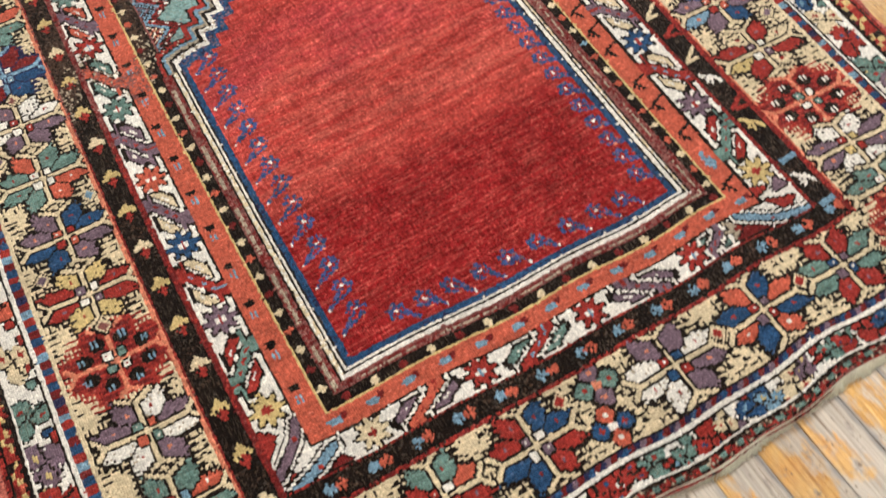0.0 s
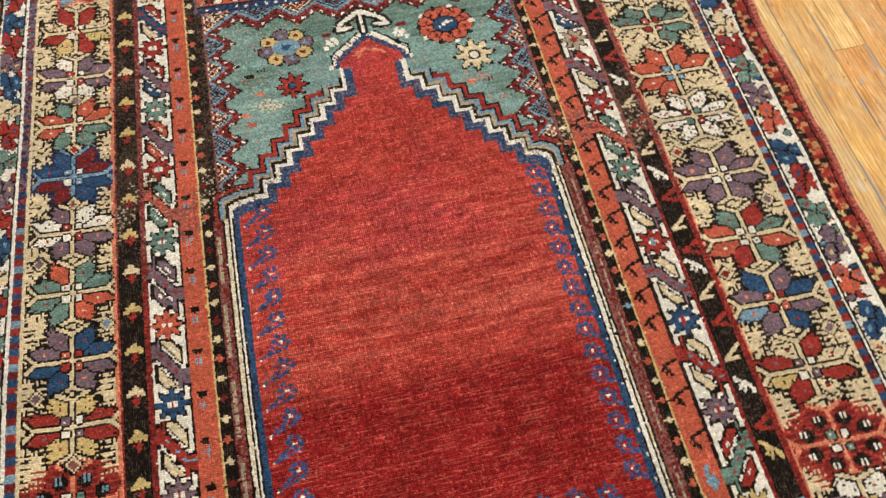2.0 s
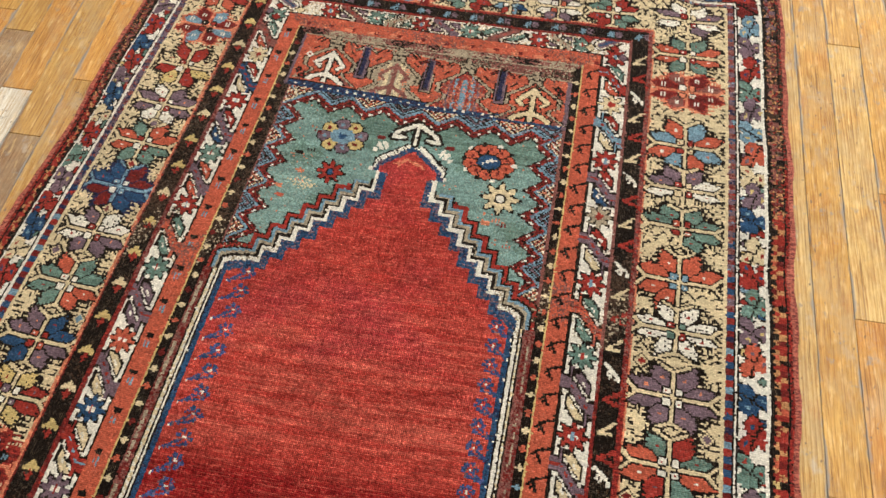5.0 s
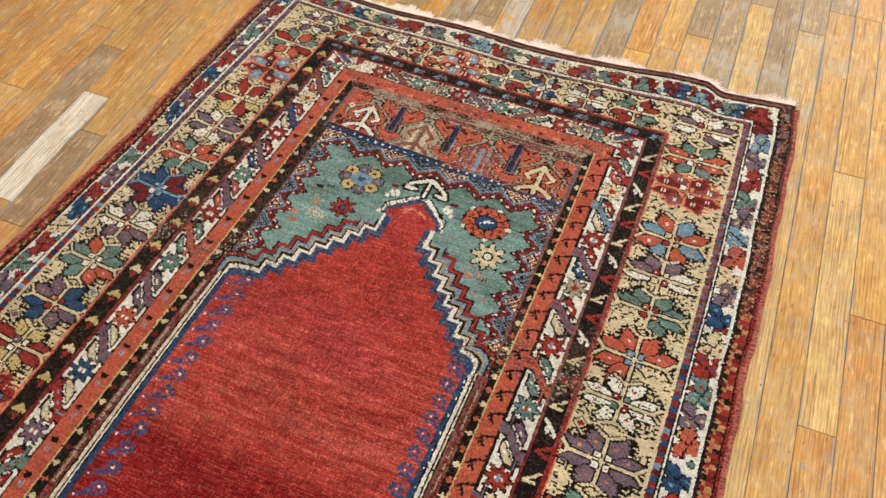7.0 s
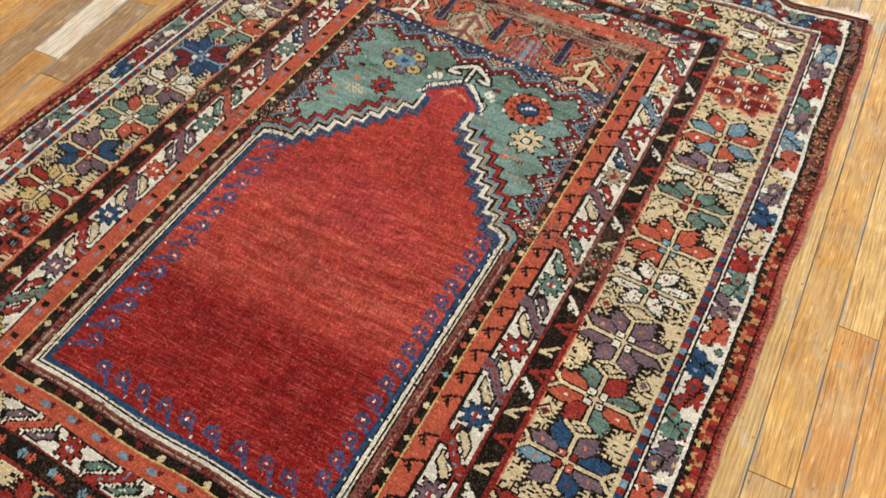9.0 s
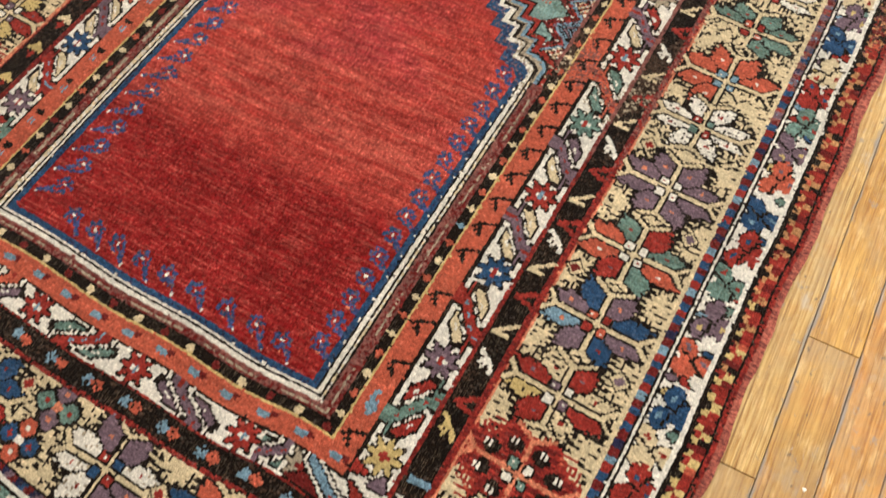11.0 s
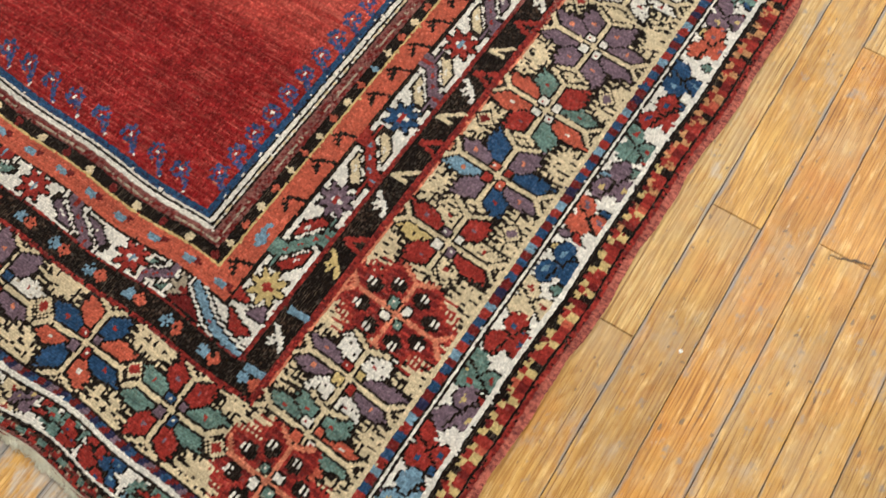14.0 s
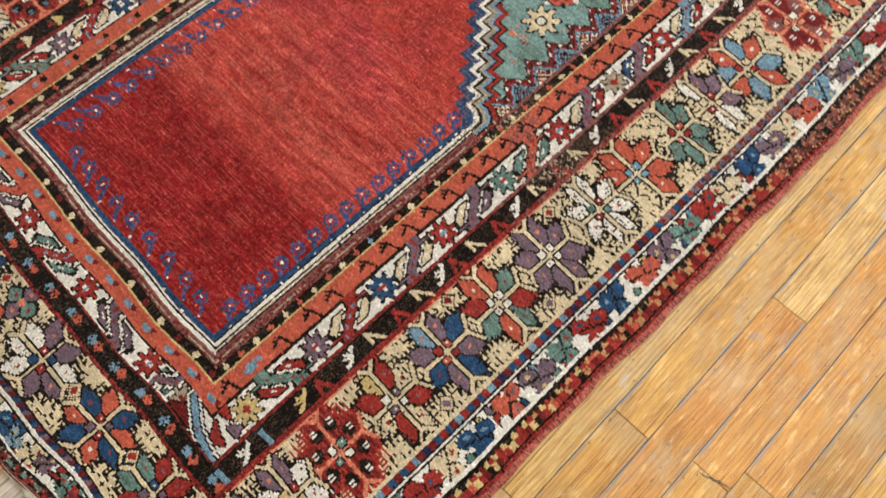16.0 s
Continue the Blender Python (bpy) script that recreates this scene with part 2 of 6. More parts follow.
def timber(name, pale, deep, grey=0.25, gloss=0.42, wear=0.47, edges=0.85, rings=0.66, drab=0.42):
    """Old varnished strip-floor board: long grain, knots of darker rings, patches worn grey."""
    mat, nt, bsdf = shader(name)
    info = nt.nodes.new("ShaderNodeObjectInfo")
    spread = nt.nodes.new("ShaderNodeVectorMath")
    spread.operation = "MULTIPLY_ADD"
    spread.inputs[1].default_value = (1, 1, 1)
    tc = nt.nodes.new("ShaderNodeTexCoord")
    nt.links.new(tc.outputs["Object"], spread.inputs[0])
    off = nt.nodes.new("ShaderNodeCombineXYZ")
    nt.links.new(math_node(nt, "MULTIPLY", info.outputs["Random"], 37.0), off.inputs[0])
    nt.links.new(math_node(nt, "MULTIPLY", info.outputs["Random"], 91.0), off.inputs[1])
    nt.links.new(off.outputs[0], spread.inputs[2])

    def scaled(x, y):
        m = nt.nodes.new("ShaderNodeMapping")
        m.inputs["Scale"].default_value = (x, y, 1)
        nt.links.new(spread.outputs[0], m.inputs["Vector"])
        return m.outputs[0]

    def streaks(x, y, detail=3, rough=0.6):
        return noise_tex(nt, scaled(x, y), 1.0, detail, rough)

    def times(colour, factor, tint):
        return mix_colour(nt, factor, colour, mix_colour(nt, 1.0, colour, tint, "MULTIPLY"))

    # yearly rings: lines along the board, straight on some boards and bowed into long tongues on others
    across = nt.nodes.new("ShaderNodeSeparateXYZ")
    nt.links.new(spread.outputs[0], across.inputs[0])
    bowed = ramp(nt, math_node(nt, "FRACT", math_node(nt, "MULTIPLY", info.outputs["Random"], 7.3), 0), 0.30, 1.0, 0.8, 16.0)
    field_ = math_node(nt, "ADD", math_node(nt, "MULTIPLY", across.outputs[0], 165.0), math_node(nt, "MULTIPLY", streaks(13, 2.6, 2.0, 0.5), bowed))
    field_ = math_node(nt, "ADD", field_, math_node(nt, "MULTIPLY", streaks(150, 16, 4), 1.3))
    ring = math_node(nt, "FRACT", field_, 0)
    late = math_node(nt, "MULTIPLY", ramp(nt, ring, 0.25, 0.88), ramp(nt, ring, 1.0, 0.92))
    fibre = streaks(520, 9, 3, 0.7)
    mottle = streaks(150, 26, 4, 0.75)
    cloud = streaks(16, 5.5, 4, 0.65)
    tone = mix_colour(nt, ramp(nt, cloud, 0.32, 0.68), deep, pale)
    tone = times(tone, math_node(nt, "MULTIPLY", late, ramp(nt, streaks(45, 6, 3), 0.36, 0.60, 0.22 * rings, rings)), (0.66, 0.50, 0.30))
    tone = times(tone, ramp(nt, mottle, 0.42, 0.68, 0.0, 0.7), (0.76, 0.66, 0.52))
    tone = mix_colour(nt, ramp(nt, streaks(110, 24, 3), 0.54, 0.70, 0.0, 0.50), tone, (0.86, 0.64, 0.30))
    tone = times(tone, ramp(nt, fibre, 0.46, 0.64, 0.0, 0.9), (0.58, 0.47, 0.34))
    tone = times(tone, ramp(nt, noise_tex(nt, coords(nt, 1, 0.8, 1), 13.0, 5, 0.75), 0.44, 0.68, 0.0, 0.75), (0.76, 0.78, 0.86))
    tone = mix_colour(nt, ramp(nt, noise_tex(nt, coords(nt, 1, 0.6, 1), 9.0, 6, 0.70), 0.47, 0.62, 0.0, drab), tone, (0.40, 0.318, 0.198))
    tone = times(tone, ramp(nt, noise_tex(nt, coords(nt, 1, 0.6, 1), 16.0, 5, 0.7), 0.50, 0.66, 0.0, 0.6), (1.02, 0.80, 0.58))
    # finish worn off: grey weathered wood in ragged long islands, and small scuffs
    wear_a = noise_tex(nt, coords(nt, 1, 0.55, 1), 12.0, 6, 0.66)
    wear_b = streaks(95, 13, 4, 0.7)
    edge_ = math_node(nt, "ADD", wear_a, math_node(nt, "MULTIPLY", math_node(nt, "SUBTRACT", wear_b, 0.5), 0.20))
    worn = math_node(nt, "MULTIPLY", ramp(nt, edge_, wear, wear + 0.07), grey)
    scuffs = noise_tex(nt, coords(nt, 1, 0.55, 1), 26.0, 5, 0.78)
    worn = math_node(nt, "MAXIMUM", worn, ramp(nt, scuffs, 0.645, 0.71, 0.0, 0.5))
    grain_grey = mix_colour(nt, ramp(nt, streaks(260, 7, 3), 0.38, 0.66), (0.33, 0.308, 0.275), (0.53, 0.490, 0.425))
    tone = mix_colour(nt, worn, tone, grain_grey)
    rub = noise_tex(nt, coords(nt, 1, 0.35, 1), 60.0, 4, 0.75)
    tone = mix_colour(nt, ramp(nt, rub, 0.665, 0.73, 0.0, 0.5), tone, (0.52, 0.47, 0.39))
    # scuffed long edges
    sep = nt.nodes.new("ShaderNodeSeparateXYZ")
    nt.links.new(tc.outputs["Object"], sep.inputs[0])
    side = math_node(nt, "ABSOLUTE", sep.outputs[0], 0)
    ragged = math_node(nt, "ADD", side, math_node(nt, "MULTIPLY", math_node(nt, "SUBTRACT", noise_tex(nt, coords(nt, 1, 0.35, 1), 17.0, 4, 0.7), 0.5), 0.036))
    tone = mix_colour(nt, ramp(nt, ragged, 0.0258, 0.0290, 0.0, edges), tone, (0.230, 0.222, 0.215))
    # pits, splits and nail dents
    smudge = noise_tex(nt, coords(nt, 1, 0.7, 1), 48.0, 4, 0.7)
    tone = mix_colour(nt, ramp(nt, smudge, 0.60, 0.68, 0.0, 0.7), tone, (0.235, 0.205, 0.180))
    pits = noise_tex(nt, coords(nt, 1, 0.6, 1), 105.0, 2, 0.5)
    tone = mix_colour(nt, ramp(nt, pits, 0.68, 0.72, 0.0, 0.75), tone, (0.12, 0.09, 0.065))
    splits = streaks(330, 5.5, 2, 0.5)
    tone = times(tone, ramp(nt, splits, 0.63, 0.68, 0.0, 0.8), (0.42, 0.33, 0.25))
    bright = nt.nodes.new("ShaderNodeVectorMath")
    bright.operation = "SCALE"
    nt.links.new(tone, bright.inputs[0])
    nt.links.new(ramp(nt, info.outputs["Random"], 0.0, 1.0, 0.88, 1.12), bright.inputs["Scale"])
    nt.links.new(bright.outputs[0], bsdf.inputs["Base Color"])
    nt.links.new(ramp(nt, edge_, 0.35, 0.7, gloss - 0.08, gloss + 0.22), bsdf.inputs["Roughness"])
    bsdf.inputs["Specular IOR Level"].default_value = 0.4
    bump = node(nt, "ShaderNodeBump", Strength=0.5, Distance=0.0012)
    nt.links.new(math_node(nt, "SUBTRACT", fibre, math_node(nt, "ADD", math_node(nt, "MULTIPLY", late, 0.35), math_node(nt, "MULTIPLY", worn, 0.6))), bump.inputs["Height"])
    nt.links.new(bump.outputs[0], bsdf.inputs["Normal"])
    return mat


BOARD_MATS = {
    "honey": timber("honey_board", (0.60, 0.374, 0.104), (0.48, 0.275, 0.068), 0.32, 0.42, 0.555),
    "gold": timber("golden_board", (0.64, 0.394, 0.100), (0.52, 0.293, 0.064), 0.32, 0.42, 0.555),
    "straw": timber("straw_board", (0.70, 0.510, 0.213), (0.595, 0.394, 0.125), 0.60, 0.42, 0.565, rings=1.0, drab=0.35),
    "amber": timber("amber_board", (0.61, 0.338, 0.083), (0.485, 0.244, 0.049), 0.32, 0.40, 0.565),
    "brown": timber("brown_board", (0.36, 0.237, 0.127), (0.24, 0.151, 0.080), 0.60, 0.45, 0.56),
    "worn": timber("worn_grey_board", (0.70, 0.434, 0.133), (0.58, 0.353, 0.101), 0.85, 0.50, 0.44),
    "weathered": timber("weathered_grey_board", (0.76, 0.490, 0.170), (0.68, 0.430, 0.140), 0.92, 0.55, 0.345),
    "dull": timber("dull_grey_brown_board", (0.43, 0.318, 0.179), (0.33, 0.237, 0.133), 0.50, 0.48, 0.53),
    "outer": timber("outer_honey_board", (0.64, 0.399, 0.112), (0.52, 0.298, 0.072), 0.6, 0.42, 0.56, 0.0),
    "white": timber("whitewashed_board", (0.86, 0.85, 0.80), (0.76, 0.75, 0.70), 0.2, 0.5, 0.55),
}
SUBFLOOR = plain("dark_gap", (0.045, 0.032, 0.022), 0.9)
WALL = plain("wall_plaster", (0.72, 0.69, 0.63), 0.85, 0.06, 2.0)
CEILING = plain("ceiling_plaster", (0.78, 0.76, 0.72), 0.9, 0.05, 2.0)


def yarn(name, dark, pale, scale, spin):
    mat, nt, bsdf = shader(name)
    n = noise_tex(nt, coords(nt, spin[0], spin[1], 60), scale, 3, 0.75)
    big = noise_tex(nt, coords(nt), 14.0, 2, 0.5)
    tone = mix_colour(nt, ramp(nt, n, 0.41, 0.60), dark, pale)
    tone = mix_colour(nt, ramp(nt, big, 0.35, 0.65, 0.0, 0.5), tone, mix_colour(nt, 1.0, tone, (0.6, 0.5, 0.5), "MULTIPLY"))
    nt.links.new(tone, bsdf.inputs["Base Color"])
    bsdf.inputs["Roughness"].default_value = 0.9
    bump = node(nt, "ShaderNodeBump", Strength=0.8, Distance=0.0012)
    nt.links.new(n, bump.inputs["Height"])
    nt.links.new(bump.outputs[0], bsdf.inputs["Normal"])
    return mat


SELVEDGE = yarn("red_selvedge_wool", (0.11, 0.015, 0.012), (0.49, 0.140, 0.095), 1.0, (150.0, 420.0))
FRINGE = plain("pinkish_cream_warp", (0.76, 0.65, 0.58), 0.9, 0.25, 160.0)
FRINGE_PALE = plain("pale_worn_warp", (0.66, 0.66, 0.55), 0.9, 0.25, 90.0)
BACKING = plain("rug_back", (0.26, 0.13, 0.09), 0.9, 0.3, 90.0)

# ---------------------------------------------------------------- helpers for meshes


def mesh_ob(name, verts, faces, mats, parent=None, label="", indices=None):
    me = bpy.data.meshes.new(name)
    me.from_pydata([tuple(v) for v in verts], [], [tuple(f) for f in faces])
    for m in mats if isinstance(mats, (list, tuple)) else [mats]:
        me.materials.append(m)
    if indices is not None:
        me.polygons.foreach_set("material_index", np.asarray(indices, np.int32))
    me.update()
    ob = new(name, me)
    ob.parent = parent
    if label:
        tagged(ob, label)
    return ob


def box_data(x0, x1, y0, y1, z0, z1):
    v = [(x, y, z) for z in (z0, z1) for y in (y0, y1) for x in (x0, x1)]
    return v, [(0, 2, 3, 1), (4, 5, 7, 6), (0, 1, 5, 4), (2, 6, 7, 3), (0, 4, 6, 2), (1, 3, 7, 5)]


def box(name, x0, x1, y0, y1, z0, z1, mat, parent=None, label=""):
    return mesh_ob(name, *box_data(x0, x1, y0, y1, z0, z1), mat, parent, label)


# ---------------------------------------------------------------- the room (closes the place; out of view)
X0, X1, Y0, Y1, TOP = -3.4, 3.8, -3.6, 4.4, 3.0


def wall_with_window(name, along, fixed, thick, lo, hi, win_lo, win_hi, sill, head):
    """A wall as one mesh of four blocks round a real opening; along: 'x' or 'y'."""
    blocks = [(lo, win_lo, 0, TOP), (win_hi, hi, 0, TOP), (win_lo, win_hi, 0, sill), (win_lo, win_hi, head, TOP)]
    verts, faces = [], []
    for a, b, z0, z1 in blocks:
        f0, f1 = sorted((fixed, fixed + thick))
        v, f = box_data(a, b, f0, f1, z0, z1) if along == "x" else box_data(f0, f1, a, b, z0, z1)
        faces += [tuple(i + len(verts) for i in q) for q in f]
        verts += v
    return tagged(mesh_ob(name, verts, faces, WALL), "plain off-white plastered wall with a window opening", "wall", kind="structure")


wall_with_window("wall_north", "x", Y1, 0.2, X0, X1, -0.1, 3.1, 0.75, 2.7)
wall_with_window("wall_east", "y", X1, 0.2, Y0, Y1, -0.8, 1.6, 0.75, 2.7)
tagged(box("wall_south", X0, X1, Y0 - 0.2, Y0, 0, TOP, WALL), "plain off-white plastered wall", "wall", kind="structure")
tagged(box("wall_west", X0 - 0.2, X0, Y0, Y1, 0, TOP, WALL), "plain off-white plastered wall", "wall", kind="structure")
tagged(box("ceiling", X0 - 0.2, X1 + 0.2, Y0 - 0.2, Y1 + 0.2, TOP, TOP + 0.15, CEILING), "plain white plastered ceiling", "ceiling", kind="structure")
tagged(box("subfloor", X0, X1, Y0, Y1, -0.12, -0.019, SUBFLOOR), "dark underfloor showing in the gaps between boards", "floor", kind="structure")

# ---------------------------------------------------------------- the rug: layout in knots
# stations of the nested borders, from the field outwards, on the four sides of the woven design
RIGHT = [0.012, 0.021, 0.037, 0.050, 0.067, 0.096, 0.145, 0.149, 0.179, 0.186, 0.318, 0.331, 0.335, 0.378, 0.3825, 0.404, 0.410]
LEFT = [0.4245, 0.433, 0.449, 0.462, 0.480, 0.507, 0.556, 0.563, 0.594, 0.599, 0.724, 0.738, 0.742, 0.785, 0.789, 0.804, 0.810]
UPPER = [0.597, 0.598, 0.599, 0.600, 0.618, 0.645, 0.683, 0.687, 0.711, 0.716, 0.790, 0.798, 0.802, 0.846, 0.849, 0.858, 0.862]
LOWER = [0.3885, 0.397, 0.409, 0.417, 0.434, 0.456, 0.493, 0.497, 0.521, 0.526, 0.622, 0.6315, 0.636, 0.668, 0.671, 0.681, 0.686]
(S_FIELD, S_BLUE, S_LINES, S_MAUVE, S_DOTS, S_ORANGE, S_VINE, S_RED1, S_DARK, S_RED2,
 S_MAIN, S_BARBER, S_WHITE, S_OUTER, S_BLACK, S_CHECK, S_EDGE) = range(17)
NU, NV = int((0.810 + 0.410) / KNOT), int((0.862 + 0.686) / KNOT)
gu = -0.810 + (np.arange(NU) + 0.5) * (1.220 / NU)
gv = -0.686 + (np.arange(NV) + 0.5) * (1.548 / NV)
U, V = np.meshgrid(gu, gv)
rng = np.random.default_rng(7)
steps = np.arange(17.0)
sides = np.stack([np.interp(U, RIGHT, steps, left=-1, right=17), np.interp(-U, LEFT, steps, left=-1, right=17),
                  np.interp(V, UPPER, steps, left=-1, right=17), np.interp(-V, LOWER, steps, left=-1, right=17)])
SIDE, S = sides.argmax(0), sides.max(0)
ALONG = np.where(SIDE < 2, V, U)
BAND = np.floor(np.clip(S, -1, 15.99)).astype(int)          # -1: inside the innermost border
G = np.full(U.shape, IX["F"], np.int32)

SHOULDER, NECK, HEAD, PEAK = 0.104, 0.272, 0.336, 0.379
STAIRS = 7


def arch(u, v):
    """Whether a place lies in the red field under the stepped arch."""
    left_foot, right_foot, neck_l, neck_r, mid = -0.368, -0.022, -0.228, -0.160, -0.194
    up = (NECK - SHOULDER) / STAIRS
    tread_l, tread_r = (neck_l - left_foot) / STAIRS, (right_foot - neck_r) / STAIRS
    k = np.floor((v - SHOULDER) / up)
    low = np.clip((v - 0.088) / 0.016, 0, 1)
    inside = (v < SHOULDER) & (u > -0.421 + 0.040 * low ** 2) & (u < 0.010 - 0.022 * low ** 2)
    stair = (v >= SHOULDER) & (v < NECK) & (u > left_foot + k * tread_l) & (u < right_foot - k * tread_r)
    neck = (v >= NECK) & (v < HEAD) & (u > neck_l) & (u < neck_r)
    roof = (v >= HEAD - 0.010) & (v < PEAK) & (np.abs(u - mid) < np.minimum(0.048, 0.052 * (PEAK - v) / (PEAK - HEAD)))
    return inside | stair | neck | roof


def outline(n):
    """The arch moved outwards by n metres, so that each stripe of its outline is equally wide."""
    out = np.zeros(U.shape, bool)
    for m in np.arange(0.002, n + 0.001, 0.002):
        out |= arch(U, V - m) | arch(U + m, V) | arch(U - m, V)
        out |= arch(U + m, V - m) | arch(U - m, V - m)
    return out


def fill(mask, code):
    G[mask] = IX[code]


def picks_cycle(codes, size, origin=0.0):
    """Codes repeating along a border, each for a given length."""
    k = np.floor((ALONG - origin) / size).astype(int) % len(codes)
    return np.array([IX[c] for c in codes], np.int32)[k]


# plain grounds of the bands
for band, code in ((S_FIELD, "b"), (S_MAUVE, "k"), (S_DOTS, "o"), (S_ORANGE, "w"), (S_VINE, "r"), (S_RED1, "k"), (S_DARK, "r"),
                   (S_RED2, "y"), (S_BARBER, "w"), (S_WHITE, "w"), (S_OUTER, "k"), (S_CHECK, "d")):
    fill(BAND == band, code)
fill(BAND == S_LINES, "m")
fill((BAND == S_LINES) & (rng.random(U.shape) < 0.5), "d")
frac = S - np.floor(S)
lines = BAND == S_BLUE
fill(lines, "k")
fill(lines & (frac > 0.08) & (frac < 0.34), "w")
fill(lines & (frac > 0.55) & (frac < 0.80), "y")
fill(lines & (frac > 0.55) & (frac < 0.80) & ((SIDE == 3) | (rng.random(U.shape) < 0.4)), "w")
fill(lines & (frac > 0.90), "m")
fill((BAND == S_LINES) & (frac > np.where(SIDE == 1, 0.34, 0.45)) & (frac < 0.7) & (np.sin(ALONG * 60) > -0.6) & (rng.random(U.shape) < 0.8), "e")
fill((BAND == S_MAUVE) & (frac > 0.9), "Y")
edge_line = (BAND == S_ORANGE) & (frac < 0.10)
fill(edge_line, "k")
fill((BAND == S_DARK) & (rng.random(U.shape) < 0.5), "d")
fill((BAND == S_VINE) & (rng.random(U.shape) < 0.55), "d")
upper_half = V + 0.10 * rng.random(U.shape) > 0.10
fill((BAND == S_DARK) & upper_half & (SIDE < 2) & (rng.random(U.shape) < 0.55), "m")
fill(((BAND == S_VINE) | (BAND == S_DARK)) & (SIDE == 3) & (rng.random(U.shape) < 0.15), "k")
fill((BAND == S_VINE) & upper_half & (SIDE < 2), "m")
fill((BAND == S_VINE) & (SIDE == 1) & (rng.random(U.shape) < 0.5), "d")
fill((BAND == S_DARK) & (SIDE == 1) & (frac > 0.5), "s")
# barber stripe, red and blue in turn
barber = BAND == S_MAIN
G[barber] = picks_cycle("dbrbdlrbdbrldn", 0.0100)[barber]
slanted = np.floor((U - 0.6 * V) / 0.0072).astype(int) % 6
for n, code in enumerate("dnbdnp"):
    fill(barber & (SIDE == 3) & (slanted == n), code)
faded = barber & (V > 0.22 + 0.08 * np.sin(V * 90)) & (SIDE < 2) | barber & (SIDE == 2)
fill(faded & ((G == IX["b"]) | (G == IX["l"])) & (rng.random(U.shape) < 0.85), "p")
fill(barber & (SIDE == 1) & (V > 0.15) & (rng.random(U.shape) < 0.55), "n")
fill(faded & (G == IX["r"]) & (rng.random(U.shape) < 0.6), "m")
fill(faded & (G == IX["d"]) & (rng.random(U.shape) < 0.6), "m")
fill(faded & (G == IX["n"]) & (rng.random(U.shape) < 0.5), "p")
fill(barber & ((frac < 0.10) | (frac > 0.90)), "k")
# chequered edge stripe
check = BAND == S_BLACK
cell_a = np.floor((ALONG + 0.002 * np.sin(ALONG * 50)) / 0.0088).astype(int)
cells = (cell_a + (frac > 0.46)) % 2
fill(check, "r")
fill(check & (cell_a % 3 == 1), "d")
pale_cell = check & np.where(frac < 0.46, cell_a % 2 == 0, cell_a % 4 == 1) & (frac > 0.12) & (frac < 0.90) & (rng.random(U.shape) < np.where(SIDE == 1, 0.72, 0.92))
fill(pale_cell, "t")
fill(pale_cell & (V + 0.1 * np.sin(cell_a * 1.7) < -0.12), "Y")
fill(check & (cells == 1) & (cell_a % 9 == 4), "o")
fill(check & (cells == 1) & (cell_a % 5 == 2), "k")
fill(check & (frac < 0.18) & (np.floor(ALONG / 0.0052).astype(int) % 2 == 0), "k")
fill(check & (frac < 0.08) | check & (frac > 0.93), "k")
ends = SIDE >= 2
fill(check & ends, "d")
fill(check & ends & (cells == 0), "m")
fill(check & ends & ((frac < 0.16) | (frac > 0.84)), "k")
fill(check & (SIDE == 3) & (cells == 0) & (cell_a % 3 != 1), "r")
fill(check & (SIDE == 3) & (rng.random(U.shape) < 0.30), "K")
fill(check & (SIDE == 3) & (rng.random(U.shape) < 0.14), "e")
fill(check & (SIDE == 2) & (frac > 0.16) & (frac < 0.84) & (cell_a % 4 != 0), "m")
fill(check & (SIDE == 3) & (cell_a % 3 == 1) & (frac > 0.3) & (frac < 0.75), "g")
tail = check & (SIDE == 0) & (V < -0.50) & (cells == 0) & (cell_a % 2 == 0)
fill(tail, "g")
fill((BAND == S_OUTER) & ends, "k")
fill((BAND == S_CHECK) & (rng.random(U.shape) < 0.3), "k")
fill((BAND == S_CHECK) & (rng.random(U.shape) < 0.55), "r")
fill((BAND == S_CHECK) & ends & (rng.random(U.shape) < 0.6), "m")
old = check & (SIDE < 2) & (V + 0.12 * rng.random(U.shape) > 0.44)
for code in "Yot":
    fill(old & (G == IX[code]), "m")
fill(old & (V > 0.72) & (G == IX["m"]), "p")
fill(old & ((G == IX["r"]) | (G == IX["o"])) & (rng.random(U.shape) < 0.85), "K")
fill((BAND == S_CHECK) & (V > 0.45) & (rng.random(U.shape) < 0.6), "K")
fill(old & (rng.random(U.shape) < 0.12), "t")
fill(old & (G == IX["d"]) & (rng.random(U.shape) < 0.5), "m")


def window(u, v, ru, rv):
    i0, i1 = np.searchsorted(gu, (u - ru, u + ru))
    j0, j1 = np.searchsorted(gv, (v - rv, v + rv))
    part = (slice(j0, j1), slice(i0, i1))
    return part, U[part] - u, V[part] - v


def stamp(part, mask, code, band=None):
    view = G[part]
    if band is not None:
        mask = mask & (BAND[part] == band)
    view[mask] = IX[code]


def ellipse(a, b, ca, cb, ra, rb):
    return ((a - ca) / ra) ** 2 + ((b - cb) / rb) ** 2 < 1


def segment(a, b, p, q, width):
    (pa, pb), (qa, qb) = p, q
    da, db = qa - pa, qb - pb
    t = np.clip(((a - pa) * da + (b - pb) * db) / (da * da + db * db), 0, 1)
    return np.hypot(a - pa - t * da, b - pb - t * db) < width / 2


